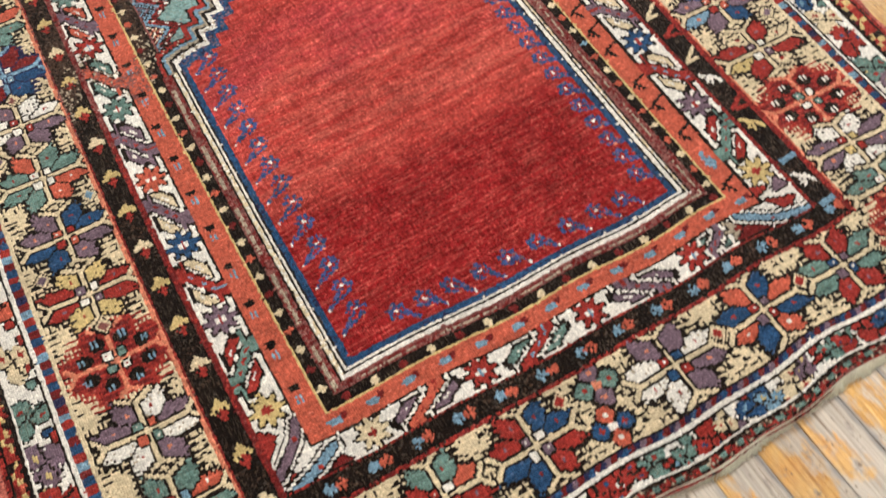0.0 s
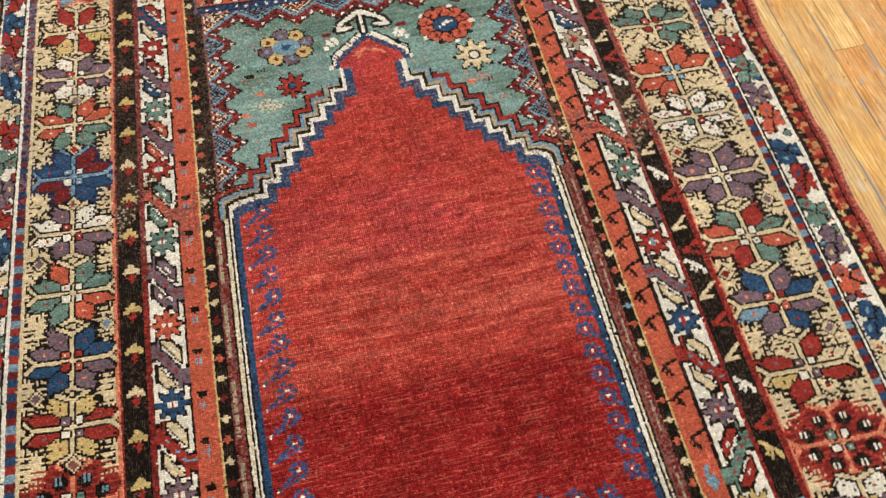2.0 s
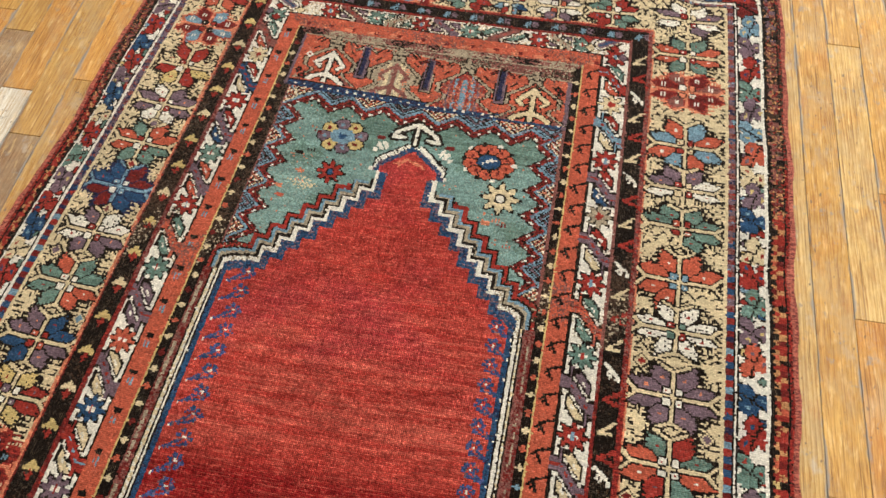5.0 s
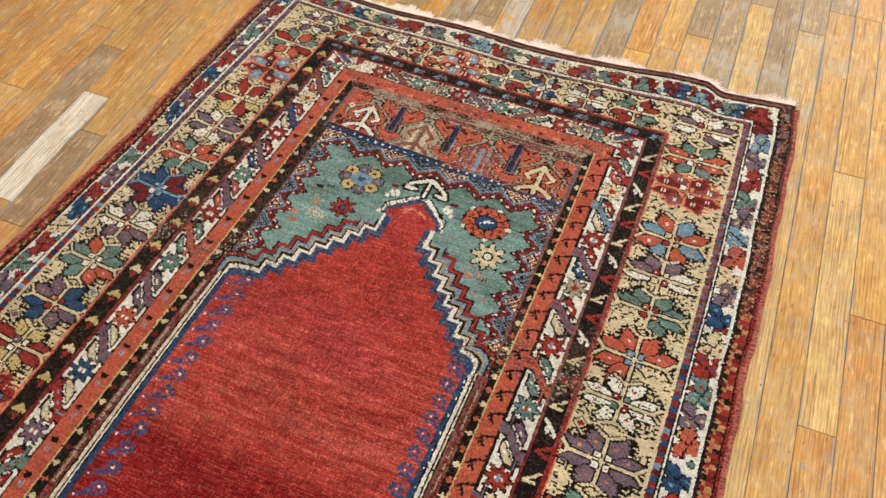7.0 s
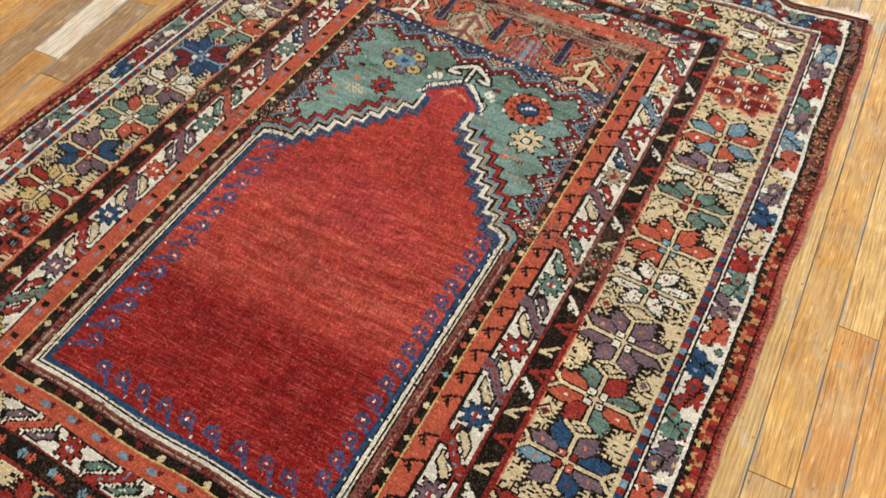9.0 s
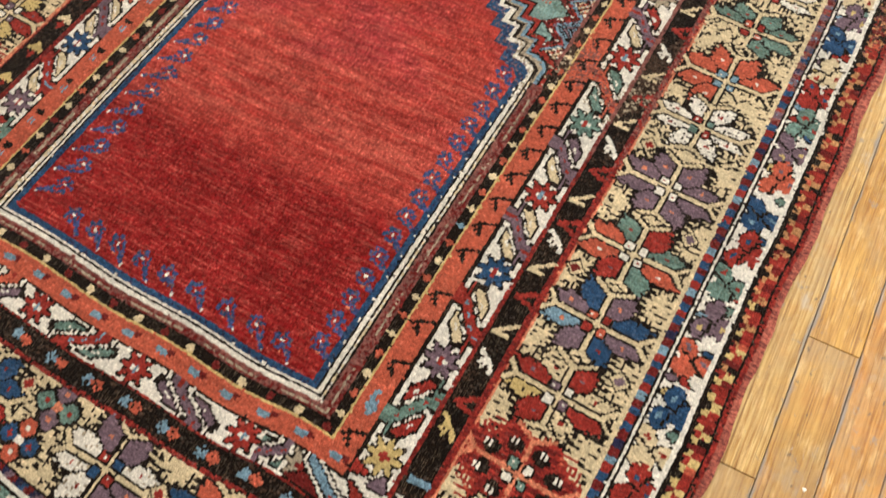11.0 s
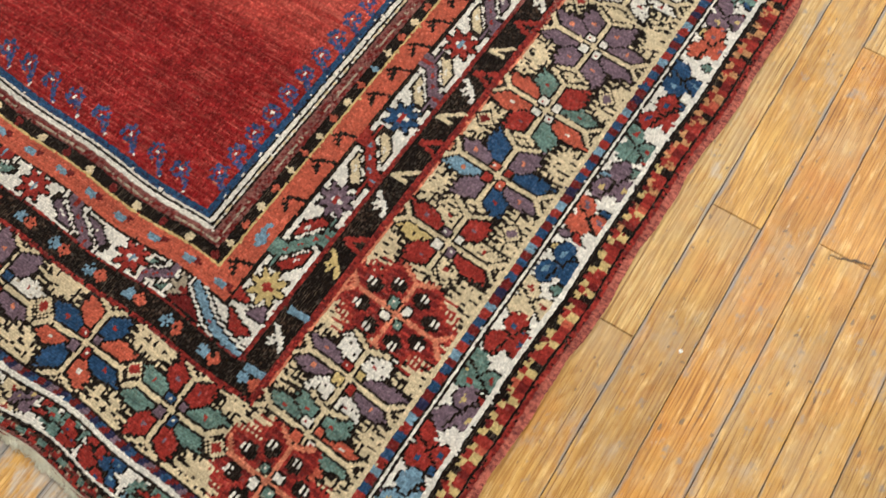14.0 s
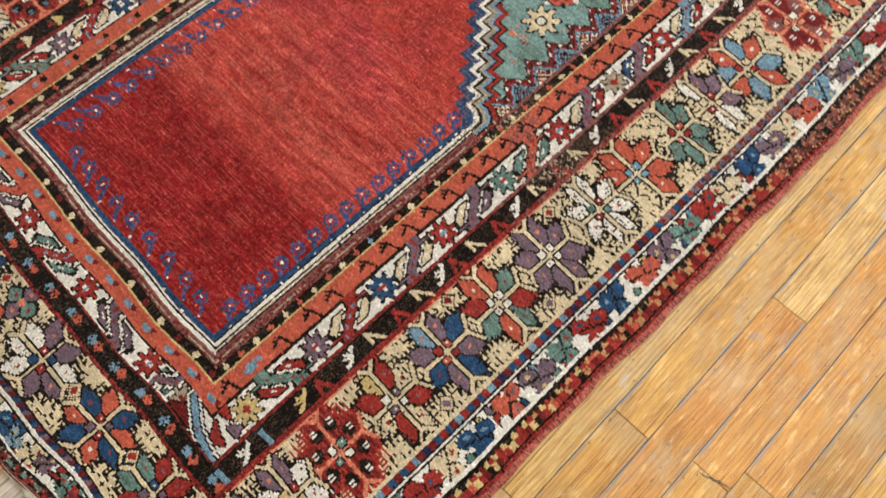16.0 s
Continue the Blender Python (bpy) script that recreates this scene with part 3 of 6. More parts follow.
def comb(part, a, b, mask, reach, code, band, pitch=3, ground="y"):
    """Short rows of dark knots, like the teeth of a comb, that stand out sideways from a shape."""
    rows = (np.arange(mask.shape[0]) % pitch == 0)[:, None]
    out = np.zeros_like(mask)
    for k in range(1, reach + 1):
        out[:, k:] |= mask[:, :-k] & (a[:, k:] > 0)
        out[:, :-k] |= mask[:, k:] & (a[:, :-k] < 0)
    free = G[part] == IX[ground]
    stamp(part, out & rows & ~mask & free, code, band)


def teeth(part, mask, reach, code, band, pitch=4, ground="y", stagger=0):
    """Upright strokes of dark knots above and below a shape, like the teeth of a comb, of uneven length."""
    height, width = mask.shape
    columns = np.isin(np.arange(width) % pitch, (0, 2))
    length = reach + (np.arange(width) * 7 // pitch + stagger) % 3
    out = np.zeros_like(mask)
    for k in range(1, reach + 3):
        allowed = (columns & (length >= k))[None]
        out[k:] |= mask[:-k] & allowed
        out[:-k] |= mask[k:] & allowed
    free = G[part] == IX[ground]
    stamp(part, out & ~mask & free, code, band)


def barbs(part, a, mask, code, band, ground="y"):
    """Uneven dark strokes along the rows that stand out sideways from a shape and thin towards their ends."""
    j0 = part[0].start
    rows = (np.arange(mask.shape[0]) + j0)[:, None]
    length = 2 + (rows * 5 // 3 + (a > 0) * 2) % 5
    out = np.zeros_like(mask)
    for k in range(1, 7):
        on = (rows % 3 == 0) & (length >= k) | (rows % 3 == 1) & (k < 3)
        out[:, k:] |= mask[:, :-k] & (a[:, k:] > 0) & on[:, k:]
        out[:, :-k] |= mask[:, k:] & (a[:, :-k] < 0) & on[:, :-k]
    stamp(part, out & ~mask & (G[part] == IX[ground]), code, band)


def grow(mask, n=1):
    out = mask.copy()
    for _ in range(n):
        m = out.copy()
        m[1:] |= out[:-1]
        m[:-1] |= out[1:]
        m[:, 1:] |= out[:, :-1]
        m[:, :-1] |= out[:, 1:]
        out = m
    return out


MOTIF = np.full(U.shape, -1, np.int32)
motif_names = []


def claim(part, mask, name, band=None):
    """Marks the knots of one ornament, so that it becomes a piece of its own."""
    if band is not None:
        mask = mask & (BAND[part] == band)
    MOTIF[part][mask] = len(motif_names)
    motif_names.append(name)


WHOLE = (slice(None), slice(None))
ROSETTES = np.full(U.shape, -1, np.int32)
ARMS = np.zeros(U.shape, bool)
rosette_count = 0


def rosette(u, v, ru, rv, petals, squares="ww", line="k", spoke="y", eye=""):
    """Four double petals between the arms of a cross, with toothed outlines. petals: eight dyes from the top one clockwise, '-' leaves a gap."""
    global rosette_count
    part, a, b = window(u, v, ru * 1.06, rv * 1.1)
    if a.size == 0:
        return
    na, nb = a / ru * 1.06, b / rv * 1.06
    places = [(0.27, 0.62), (0.64, 0.28), (0.64, -0.28), (0.27, -0.62), (-0.27, -0.62), (-0.64, -0.28), (-0.64, 0.28), (-0.27, 0.62)]
    rows_ = (np.arange(na.shape[0]) + rosette_count)[:, None]
    cols_ = (np.arange(na.shape[1]) + rosette_count)[None]
    whole = np.zeros(a.shape, bool)
    shapes = []
    wide = rv < ru
    for n, ((pa, pb), dye) in enumerate(zip(places, petals)):
        if dye == "-":
            continue
        la, lb = na * math.copysign(1, pa), nb * math.copysign(1, pb)
        upright = abs(pb) > abs(pa)
        # a pointed leaf from its foot near the cross to its tip
        if upright:
            (fa, fb), (ta, tb) = (0.13, 0.30), ((0.44 if wide else 0.34), 1.03)
        else:
            (fa, fb), (ta, tb) = (0.28, 0.13), (1.03, (0.34 if wide else 0.44))
        ta, tb = ta + 0.05 * math.sin(n * 2.3 + rosette_count), tb + 0.05 * math.sin(n * 1.7 + 2 * rosette_count)
        da, db = ta - fa, tb - fb
        size = math.hypot(da, db)
        run = ((la - fa) * da + (lb - fb) * db) / size ** 2
        off = np.abs((la - fa) * db - (lb - fb) * da) / size
        saw_ = np.where(run > 0.45, np.choose((rows_ + cols_ // 3) % 3, (-0.08, 0.09, 0.0)), 0.0)
        shape = (run > 0.0) & (run + saw_ < 1.0) & (off < np.interp(run + saw_, (0.0, 0.10, 0.38, 0.62, 0.86, 1.0), np.array((0.10, 0.18, 0.260, 0.245, 0.125, 0.030)) * (0.74 if set(petals) == {"w"} else 1.0 if rv > 0.040 and ru > 0.050 else 1.10)))
        shape &= (la > 0.085) & (lb > 0.085)
        shape &= ~grow(whole, 1)
        shapes.append((shape, dye))
        whole |= shape
    ink = "k" if line in "rs" else line
    if line in "rs":
        stamp(part, grow(whole, 1), "r", S_RED2)
        comb(part, a, b, grow(whole, 1), 7 if line == "r" else 4, "r" if line == "r" else "s", S_RED2, 3)
        teeth(part, grow(whole, 1), 3 if line == "r" else 1, "r" if line == "r" else "s", S_RED2, 4)
        comb(part, a, b, grow(whole, 1), 2 if line == "r" else 1, "o", S_RED2, 2)
    else:
        stamp(part, grow(whole, 1), line, S_RED2)
        barbs(part, a, grow(whole, 1), line, S_RED2)
        teeth(part, grow(whole, 1), 2, line, S_RED2, 6, stagger=rosette_count)
    for shape, dye in shapes:
        stamp(part, shape, "d" if dye == "k" else dye, S_RED2)
        if dye in "wyY":
            flecks = shape & (rng.random(shape.shape) < 0.16) & (cols_ % 2 == 0)
            stamp(part, flecks, "k" if dye != "w" or rosette_count % 2 else "e", S_RED2)
    if line == "r":
        for (pa, pb), dye in zip(places, petals):
            if dye == "k":
                stamp(part, ellipse(na, nb, pa * 0.95, pb * 0.95, 0.17, 0.19), "k", S_RED2)
        rays = (np.arange(whole.shape[0]) % 3 == 0)[:, None] & whole & (G[part] == IX["d"])
        stamp(part, rays, "r", S_RED2)
    if not eye:
        # a knot or two of another dye at the heart of some petals
        for n, ((pa, pb), dye) in enumerate(zip(places, petals)):
            if dye != "-" and (n * 5 + rosette_count) % 3:
                stamp(part, ellipse(na, nb, pa * 0.98, pb * 0.98, 0.036, 0.050), {"r": "p", "o": "w", "b": "r", "p": "s", "g": "r", "w": "r", "Y": "r", "y": "r", "l": "s", "d": "r"}.get(dye, "w"), S_RED2)
    # arms of the cross, forked at their tips, with dark edges
    arms = [((0, -0.80), (0, 0.80)), ((-0.80, 0), (0.80, 0))]
    arms += [((0, 0.80 * sb), (0.34 * sa, 1.02 * sb)) for sa in (-1, 1) for sb in (-1, 1)]
    arms += [((0.80 * sa, 0), (1.0 * sa, 0.26 * sb)) for sa in (-1, 1) for sb in (-1, 1)]
    for width, dye in ((4.0 if line not in "rs" else 0.1, ink), (1.9, spoke)):
        for (pa, pb), (qa, qb) in arms:
            arm = segment(a, b, (pa * ru, pb * rv), (qa * ru, qb * rv), width * KNOT)
            stamp(part, arm, dye, S_RED2)
            ARMS[part] |= arm
    for k, (sa, sb) in enumerate(((1, 1), (1, -1), (-1, -1), (-1, 1))):
        sq = (np.abs(a - sa * 0.0085) < 0.0046) & (np.abs(b - sb * 0.0085) < 0.0046)
        stamp(part, grow(sq, 1), ink, S_RED2)
        stamp(part, sq, squares[k % len(squares)], S_RED2)
        if k % 2:
            stamp(part, (np.abs(a - sa * 0.0085) < 0.0013) & (np.abs(b - sb * 0.0085) < 0.0013), "r" if squares[k % len(squares)] in "wyY" else "w", S_RED2)
    if eye:
        for (pa, pb), dye in zip(places, petals):
            if dye != "-":
                for off in (-0.0022, 0.0032):
                    stamp(part, (np.abs(a - pa * ru + off) < 0.0013) & (np.abs(b - pb * rv) < 0.0042), eye, S_RED2)
    mine = (np.abs(na) < 1) & (np.abs(nb) < 1) & (BAND[part] == S_RED2) & (ROSETTES[part] < 0)
    ROSETTES[part][mine] = rosette_count
    rosette_count += 1


# teeth along both edges of the straw-coloured border, under the rosettes
main = BAND == S_RED2
row_tooth = (np.arange(NV) % 3 == 0)[:, None] & np.ones(NU, bool)[None]
col_tooth = (np.arange(NU) % 4 == 0)[None] & np.ones(NV, bool)[:, None]
reach = 0.045 + 0.03 * np.sin(ALONG * 140) + 0.03 * np.sin(ALONG * 420) + 0.04 * rng.random(U.shape)
fill(main & (SIDE < 2) & row_tooth & ((frac < reach) | (frac > 1 - reach)) & (frac > 0.04) & (frac < 0.96), "k")
fill(main & (SIDE > 1) & col_tooth & ((frac < reach) | (frac > 1 - reach)) & (frac > 0.05) & (frac < 0.95), "k")
fill(main & (frac < 0.022), "s")

RC, LC = 0.249, -0.656
for v, petals, squares, line, spoke, eye, half in (
        (0.750, "wpwp-wpw", "yr", "k", "y", "", 0.036), (0.668, "googgoog", "wr", "k", "y", "", 0.042), (0.588, "dmddmddm", "sw", "s", "s", "w", 0.040),
        (0.471, "lolololo", "ry", "k", "y", "", 0.055), (0.387, "pww--wpp", "yr", "k", "y", "", 0.042), (0.312, "gggg--gg", "ro", "k", "y", "", 0.040),
        (0.216, "oo--oooo", "ll", "k", "y", "", 0.054), (0.134, "wwwwwwww", "gr", "k", "y", "", 0.044), (0.030, "pppppppp", "ww", "k", "y", "", 0.048),
        (-0.073, "rgogroog", "ww", "k", "y", "", 0.050), (-0.173, "pbpbplpb", "ro", "k", "y", "", 0.050), (-0.269, "ryryrYry", "wp", "k", "y", "", 0.047),
        (-0.366, "kkkkkkkk", "wg", "r", "s", "w", 0.048), (-0.449, "wppwwppw", "Yr", "k", "y", "", 0.042), (-0.516, "gogo--gg", "ow", "k", "y", "", 0.034)):
    rosette(RC, v, 0.062, half, petals, squares, line, spoke, eye)
for v, petals, squares, line, spoke, eye, half in (
        (0.668, "ogroogrg", "wr", "k", "y", "", 0.045), (0.576, "ldldldld", "rk", "s", "s", "w", 0.045), (0.472, "ryYrYryr", "wr", "k", "y", "", 0.052),
        (0.379, "pppwwppw", "wr", "k", "y", "", 0.044), (0.290, "oogggoog", "wr", "k", "y", "", 0.046), (0.196, "ddbbddbb", "wl", "n", "l", "", 0.048),
        (0.106, "wwpppwwp", "wr", "k", "y", "", 0.044), (0.012, "ggoogggo", "ww", "k", "y", "", 0.048), (-0.084, "bbppbbpp", "ro", "k", "y", "", 0.046),
        (-0.172, "YrrYYrrY", "wp", "k", "y", "", 0.043), (-0.265, "kkkkkkkk", "gw", "r", "s", "l", 0.047), (-0.358, "wpwpwwpp", "og", "k", "y", "", 0.045),
        (-0.448, "gogoggog", "lr", "k", "y", "", 0.044), (-0.535, "pwpwpwpw", "wr", "k", "y", "", 0.044)):
    rosette(LC, v, 0.059, half, petals, squares, line, spoke, eye)
for u, petals, squares, line, spoke, eye, half in (
        (-0.645, "pwpwpwpw", "yr", "k", "y", "", 0.045), (-0.545, "grrggrrg", "wr", "k", "y", "", 0.048), (-0.445, "wppwwppw", "wr", "k", "y", "", 0.048),
        (-0.360, "groogroo", "yr", "k", "y", "", 0.036), (-0.271, "ldldldld", "wr", "s", "s", "w", 0.048), (-0.168, "ggrrggrr", "wg", "k", "y", "", 0.050),
        (-0.085, "lrblrlbr", "wl", "k", "y", "", 0.032), (0.008, "pwwppwwp", "ow", "k", "y", "", 0.046), (0.110, "rrggrrgg", "wr", "k", "y", "", 0.050)):
    rosette(u, 0.749, half, 0.036, petals, squares, line, spoke, eye)
for u, petals, squares, line, spoke, eye, half in (
        (-0.640, "kkkkkkkk", "wg", "r", "s", "w", 0.050), (-0.540, "bobobobo", "pw", "k", "y", "", 0.048), (-0.415, "gorggorg", "wr", "k", "y", "", 0.050),
        (-0.303, "bbrrbbrr", "wp", "k", "y", "", 0.055), (-0.122, "pwppwwwp", "br", "k", "y", "", 0.062), (0.005, "bobobobo", "pr", "k", "y", "", 0.058),
        (0.122, "rggrrggr", "pb", "k", "y", "", 0.056), (0.243, "kkkkkkkk", "wg", "r", "s", "w", 0.056)):
    rosette(u, -0.573, half, 0.047, petals, squares, line, spoke, eye)


# the straw ground between the rosettes holds clusters of jagged dark strokes along the rows
row_no, col_no = np.arange(NV)[:, None], np.arange(NU)[None]
wave = np.sin(col_no * 0.62 + row_no * 1.9 + 2.6 * np.sin(row_no * 0.7) + 1.3 * np.sin(col_no * 0.11))
cluster = np.sin(U * 118 + 2.1 * np.sin(V * 37)) + np.sin(V * 131 + 1.7 * np.sin(U * 43)) + 0.5 * np.sin(U * 310 + V * 170)
zig = (row_no + np.abs(col_no % 8 - 4) + 2 * (np.sin(row_no * 0.21) > 0)) % 6 < 2
stroke = (row_no % 3 == 0) & (wave + 0.5 * np.sin(col_no * 0.31 - row_no * 0.9) > 0.05)
hook_ = (row_no % 3 == 1) & (wave > 0.72)
open_ground = main & (G == IX["y"]) & ~grow(ARMS, 1) & (frac > 0.05) & (frac < 0.95)
fill(open_ground & (cluster > np.interp(V, (-0.52, -0.42, -0.15, 0.15), (-0.7, -0.2, -0.1, -0.9))) & np.where(V + 0.06 * np.sin(U * 70) > 0.05, zig & (wave > -0.75), stroke | hook_) & (rng.random(U.shape) < 0.95), "k")


def round_flower(u, v, r, codes, band, line="k", heart="w", lobes=4):
    part, a, b = window(u, v, r * 1.25, r * 1.25)
    d, ang = np.hypot(a, b), np.arctan2(b, a)
    edge = r * (0.84 + 0.16 * np.cos(ang * lobes))
    stamp(part, d < edge + 1.4 * KNOT, line, band)
    k = np.floor((ang / (2 * np.pi) + 0.5) * len(codes)).astype(int) % len(codes)
    for n, c in enumerate(codes):
        stamp(part, (d < edge) & (k == n), c, band)
    stamp(part, (np.abs(np.abs(a) - np.abs(b)) < 0.0019) & (d < edge), line, band)
    for turn in range(4):
        stamp(part, np.hypot(a - 0.58 * r * np.cos(turn * np.pi / 2), b - 0.58 * r * np.sin(turn * np.pi / 2)) < 0.0030, heart if turn % 2 else "r", band)
    stamp(part, d < r * 0.20, heart, band)
    claim(part, d < edge + 1.4 * KNOT, "round_flower", band)


round_flower(-0.210, -0.548, 0.027, "gppggppg", S_RED2, "k", "s")
round_flower(-0.222, -0.596, 0.025, "boobboob", S_RED2, "k", "w")
# small boxed diamonds between the rosettes
for u, v, c in [(RC - 0.045, 0.076, "r"), (RC + 0.048, -0.022, "p"), (RC - 0.05, -0.122, "d"), (RC + 0.05, -0.222, "p"), (LC - 0.045, 0.06, "p"), (LC + 0.045, -0.04, "l"),
                (LC - 0.045, -0.13, "p"), (LC, -0.218, "m"), (LC, 0.335, "p"), (LC, 0.245, "r"), (LC, 0.152, "m"), (0.065, -0.566, "r"), (-0.058, -0.566, "r"), (0.183, -0.578, "r"), (-0.255, -0.545, "r")]:
    part, a, b = window(u, v, 0.014, 0.014)
    m = np.abs(a) + np.abs(b)
    stamp(part, m < 0.0135, "k", S_RED2)
    stamp(part, m < 0.0105, "y", S_RED2)
    stamp(part, m < 0.007, c, S_RED2)
    claim(part, m < 0.0135, "diamond", S_RED2)


def star(u, v, r, code, band, heart="w", line="k"):
    """Eight-petalled star flower with short stepped petals."""
    part, a, b = window(u, v, r * 1.2, r * 1.2)
    d, ang = np.hypot(a, b), np.arctan2(b, a)
    edge = r * (0.78 + 0.24 * np.cos(8 * ang))
    stamp(part, d < edge + 1.5 * KNOT, line, band)
    stamp(part, d < edge, code, band)
    stamp(part, (np.abs(a) < r * 0.30) & (np.abs(b) < r * 0.16), heart, band)
    stamp(part, (np.abs(a) < r * 0.10) & (np.abs(b) < r * 0.30), "r" if code != "r" else "l", band)
    claim(part, d < edge + 1.5 * KNOT, "star_flower", band)


def ribbon(side, lo, hi, code, buds, flip):
    """One link of the meander between two stars: a slanted ribbon with white hems and a bud in either corner."""
    sel = (BAND == S_ORANGE) & (SIDE == side) & (ALONG > lo) & (ALONG < hi)
    t, x = (ALONG - lo) / (hi - lo), (frac - 0.10) / 0.90
    if flip:
        x = 1 - x
    size = (hi - lo) / 0.082
    off = (t - 0.49) * size - 0.46 * (np.clip((x - 0.18) / 0.64, 0, 1) - 0.5)
    if side > 1:
        fill(sel & (np.abs(off) < 0.25), "k")
        fill(sel & (np.abs(off) < 0.22), "w")
    fill(sel & (np.abs(off) < 0.145), "k")
    fill(sel & (np.abs(off) < 0.115), code)
    fill(sel & (np.abs(off) > 0.145) & (np.abs(off) < 0.185) & (np.floor(frac / 0.11).astype(int) % 2 == 0), "k")
    fill(sel & (np.abs(off) < 0.03) & (np.sin(ALONG * 500) > 0.2), "r" if code != "r" else "l")
    claim(WHOLE, sel & (np.abs(off) < 0.145), "ribbon")
    for sign, c in zip((1, -1), buds):
        # triangle in the free corner, with a toothed hem
        tx = x if sign > 0 else 1 - x
        tt = off * sign - (0.26 if side > 1 else 0.21)
        tri = sel & (tt > 0.0) & (tt < 0.30) & (tx > 0.10) & (tx < 0.88 - tt * 1.2)
        fill(tri, "k")
        fill(sel & (tt > 0.035) & (tt < 0.24) & (tx > 0.17) & (tx < 0.76 - tt * 1.2), c)
        fill(sel & (tt > 0.09) & (tt < 0.14) & (tx > 0.3) & (tx < 0.42), "w")
        claim(WHOLE, tri, "leaf")
    # narrow tails run on along the edges of the border
    for sign in (1, -1) if side < 2 else ():
        tx = 1 - x if sign > 0 else x
        tail_ = off * sign
        fill(sel & (tail_ > 0.08) & (tail_ < 0.34) & (tx > 0.12) & (tx < 0.29), "k")
        fill(sel & (tail_ > 0.08) & (tail_ < 0.31) & (tx > 0.17) & (tx < 0.25), code)


R_STARS = [(0.645, "r"), (0.538, "y"), (0.419, "r"), (0.309, "e"), (0.186, "r"), (0.066, "g"), (-0.056, "r"), (-0.174, "b"), (-0.298, "p"), (-0.418, "Y")]
L_STARS = [(0.635, "g"), (0.531, "y"), (0.418, "r"), (0.298, "g"), (0.190, "r"), (0.069, "g"), (-0.056, "o"), (-0.164, "b"), (-0.276, "p"), (-0.401, "Y")]
# ribbon dye and the two bud dyes of each link
R_LINKS = [("r", "go"), ("l", "ry"), ("p", "rb"), ("p", "ry"), ("o", "gg"), ("p", "py"), ("p", "yy"), ("r", "yy"), ("g", "rr")]
L_LINKS = [("m", "go"), ("b", "ry"), ("p", "rb"), ("p", "oo"), ("o", "gg"), ("p", "pp"), ("p", "yy"), ("r", "yy"), ("g", "rr")]
for side, stars, links, centre in ((0, R_STARS, R_LINKS, 0.122), (1, L_STARS, L_LINKS, -0.533)):
    for k in range(len(stars) - 1):
        ribbon(side, stars[k + 1][0] + 0.019, stars[k][0] - 0.019, links[k][0], links[k][1], (side == 0) == (k < 8))
    for v, c in stars:
        star(centre, v, 0.0205, c, S_ORANGE, "w" if c in "rbgpo" else "r")
T_STARS = [(-0.43, "r"), (-0.335, "g"), (-0.245, "r"), (-0.150, "g"), (-0.02, "r"), (0.06, "g")]
B_STARS = [(-0.445, "y"), (-0.309, "r"), (-0.164, "r"), (-0.018, "r"), (0.052, "e")]
for side, stars, v, links in ((2, T_STARS, 0.664, "mepmep"), (3, B_STARS, -0.4745, "orppm")):
    for k in range(len(stars) - 1):
        if stars[k + 1][0] - stars[k][0] > 0.05:
            ribbon(side, stars[k][0] + 0.019, stars[k + 1][0] - 0.019, links[k], ("g", "g") if k % 2 else ("p", "p"), k != 2 if side == 3 else k % 2 == 0)
    for u, c in stars:
        star(u, v, 0.0185, c, S_ORANGE, "w" if c in "rg" else "d")
# corner pieces of the meander: a slanted blue ribbon across the mitre
for u, v, su, sv in ((0.115, 0.665, 1, 1), (-0.53, 0.66, -1, 1)):
    part, a, b = window(u, v, 0.06, 0.05)
    for w, c in ((0.026, "k"), (0.020, "w"), (0.013, "l" if sv < 0 else "p"), (0.004, "b")):
        stamp(part, segment(a, b, (-0.022 * su, 0.004 * sv), (0.016 * su, 0.026 * sv), w), c, S_ORANGE)
    for da, db, c in ((-0.044, 0.016, "r"), (0.002, -0.030, "r"), (0.020, -0.018, "p"), (0.004, 0.0, "r"), (-0.040, -0.004, "y")):
        bud = np.abs(a - su * da) + np.abs(b - sv * db) < 0.0085
        stamp(part, grow(bud, 1), "k", S_ORANGE)
        stamp(part, bud, c, S_ORANGE)


def wedge(points, code, hem="k"):
    """A three-cornered leaf with a toothed dark hem, in the meander border."""
    (ua, va), (ub, vb), (uc, vc) = points
    u, v = (ua + ub + uc) / 3, (va + vb + vc) / 3
    part, a, b = window(u, v, 0.045, 0.045)
    inside = np.ones(a.shape, bool)
    turn = 1 if (ub - ua) * (vc - va) - (vb - va) * (uc - ua) > 0 else -1
    for (pu, pv), (qu, qv) in (((ua, va), (ub, vb)), ((ub, vb), (uc, vc)), ((uc, vc), (ua, va))):
        inside &= turn * ((qu - pu) * (b + v - pv) - (qv - pv) * (a + u - pu)) > 0
    stamp(part, grow(inside, 1), hem, S_ORANGE)
    stamp(part, inside, code, S_ORANGE)
    claim(part, grow(inside, 1), "leaf", S_ORANGE)


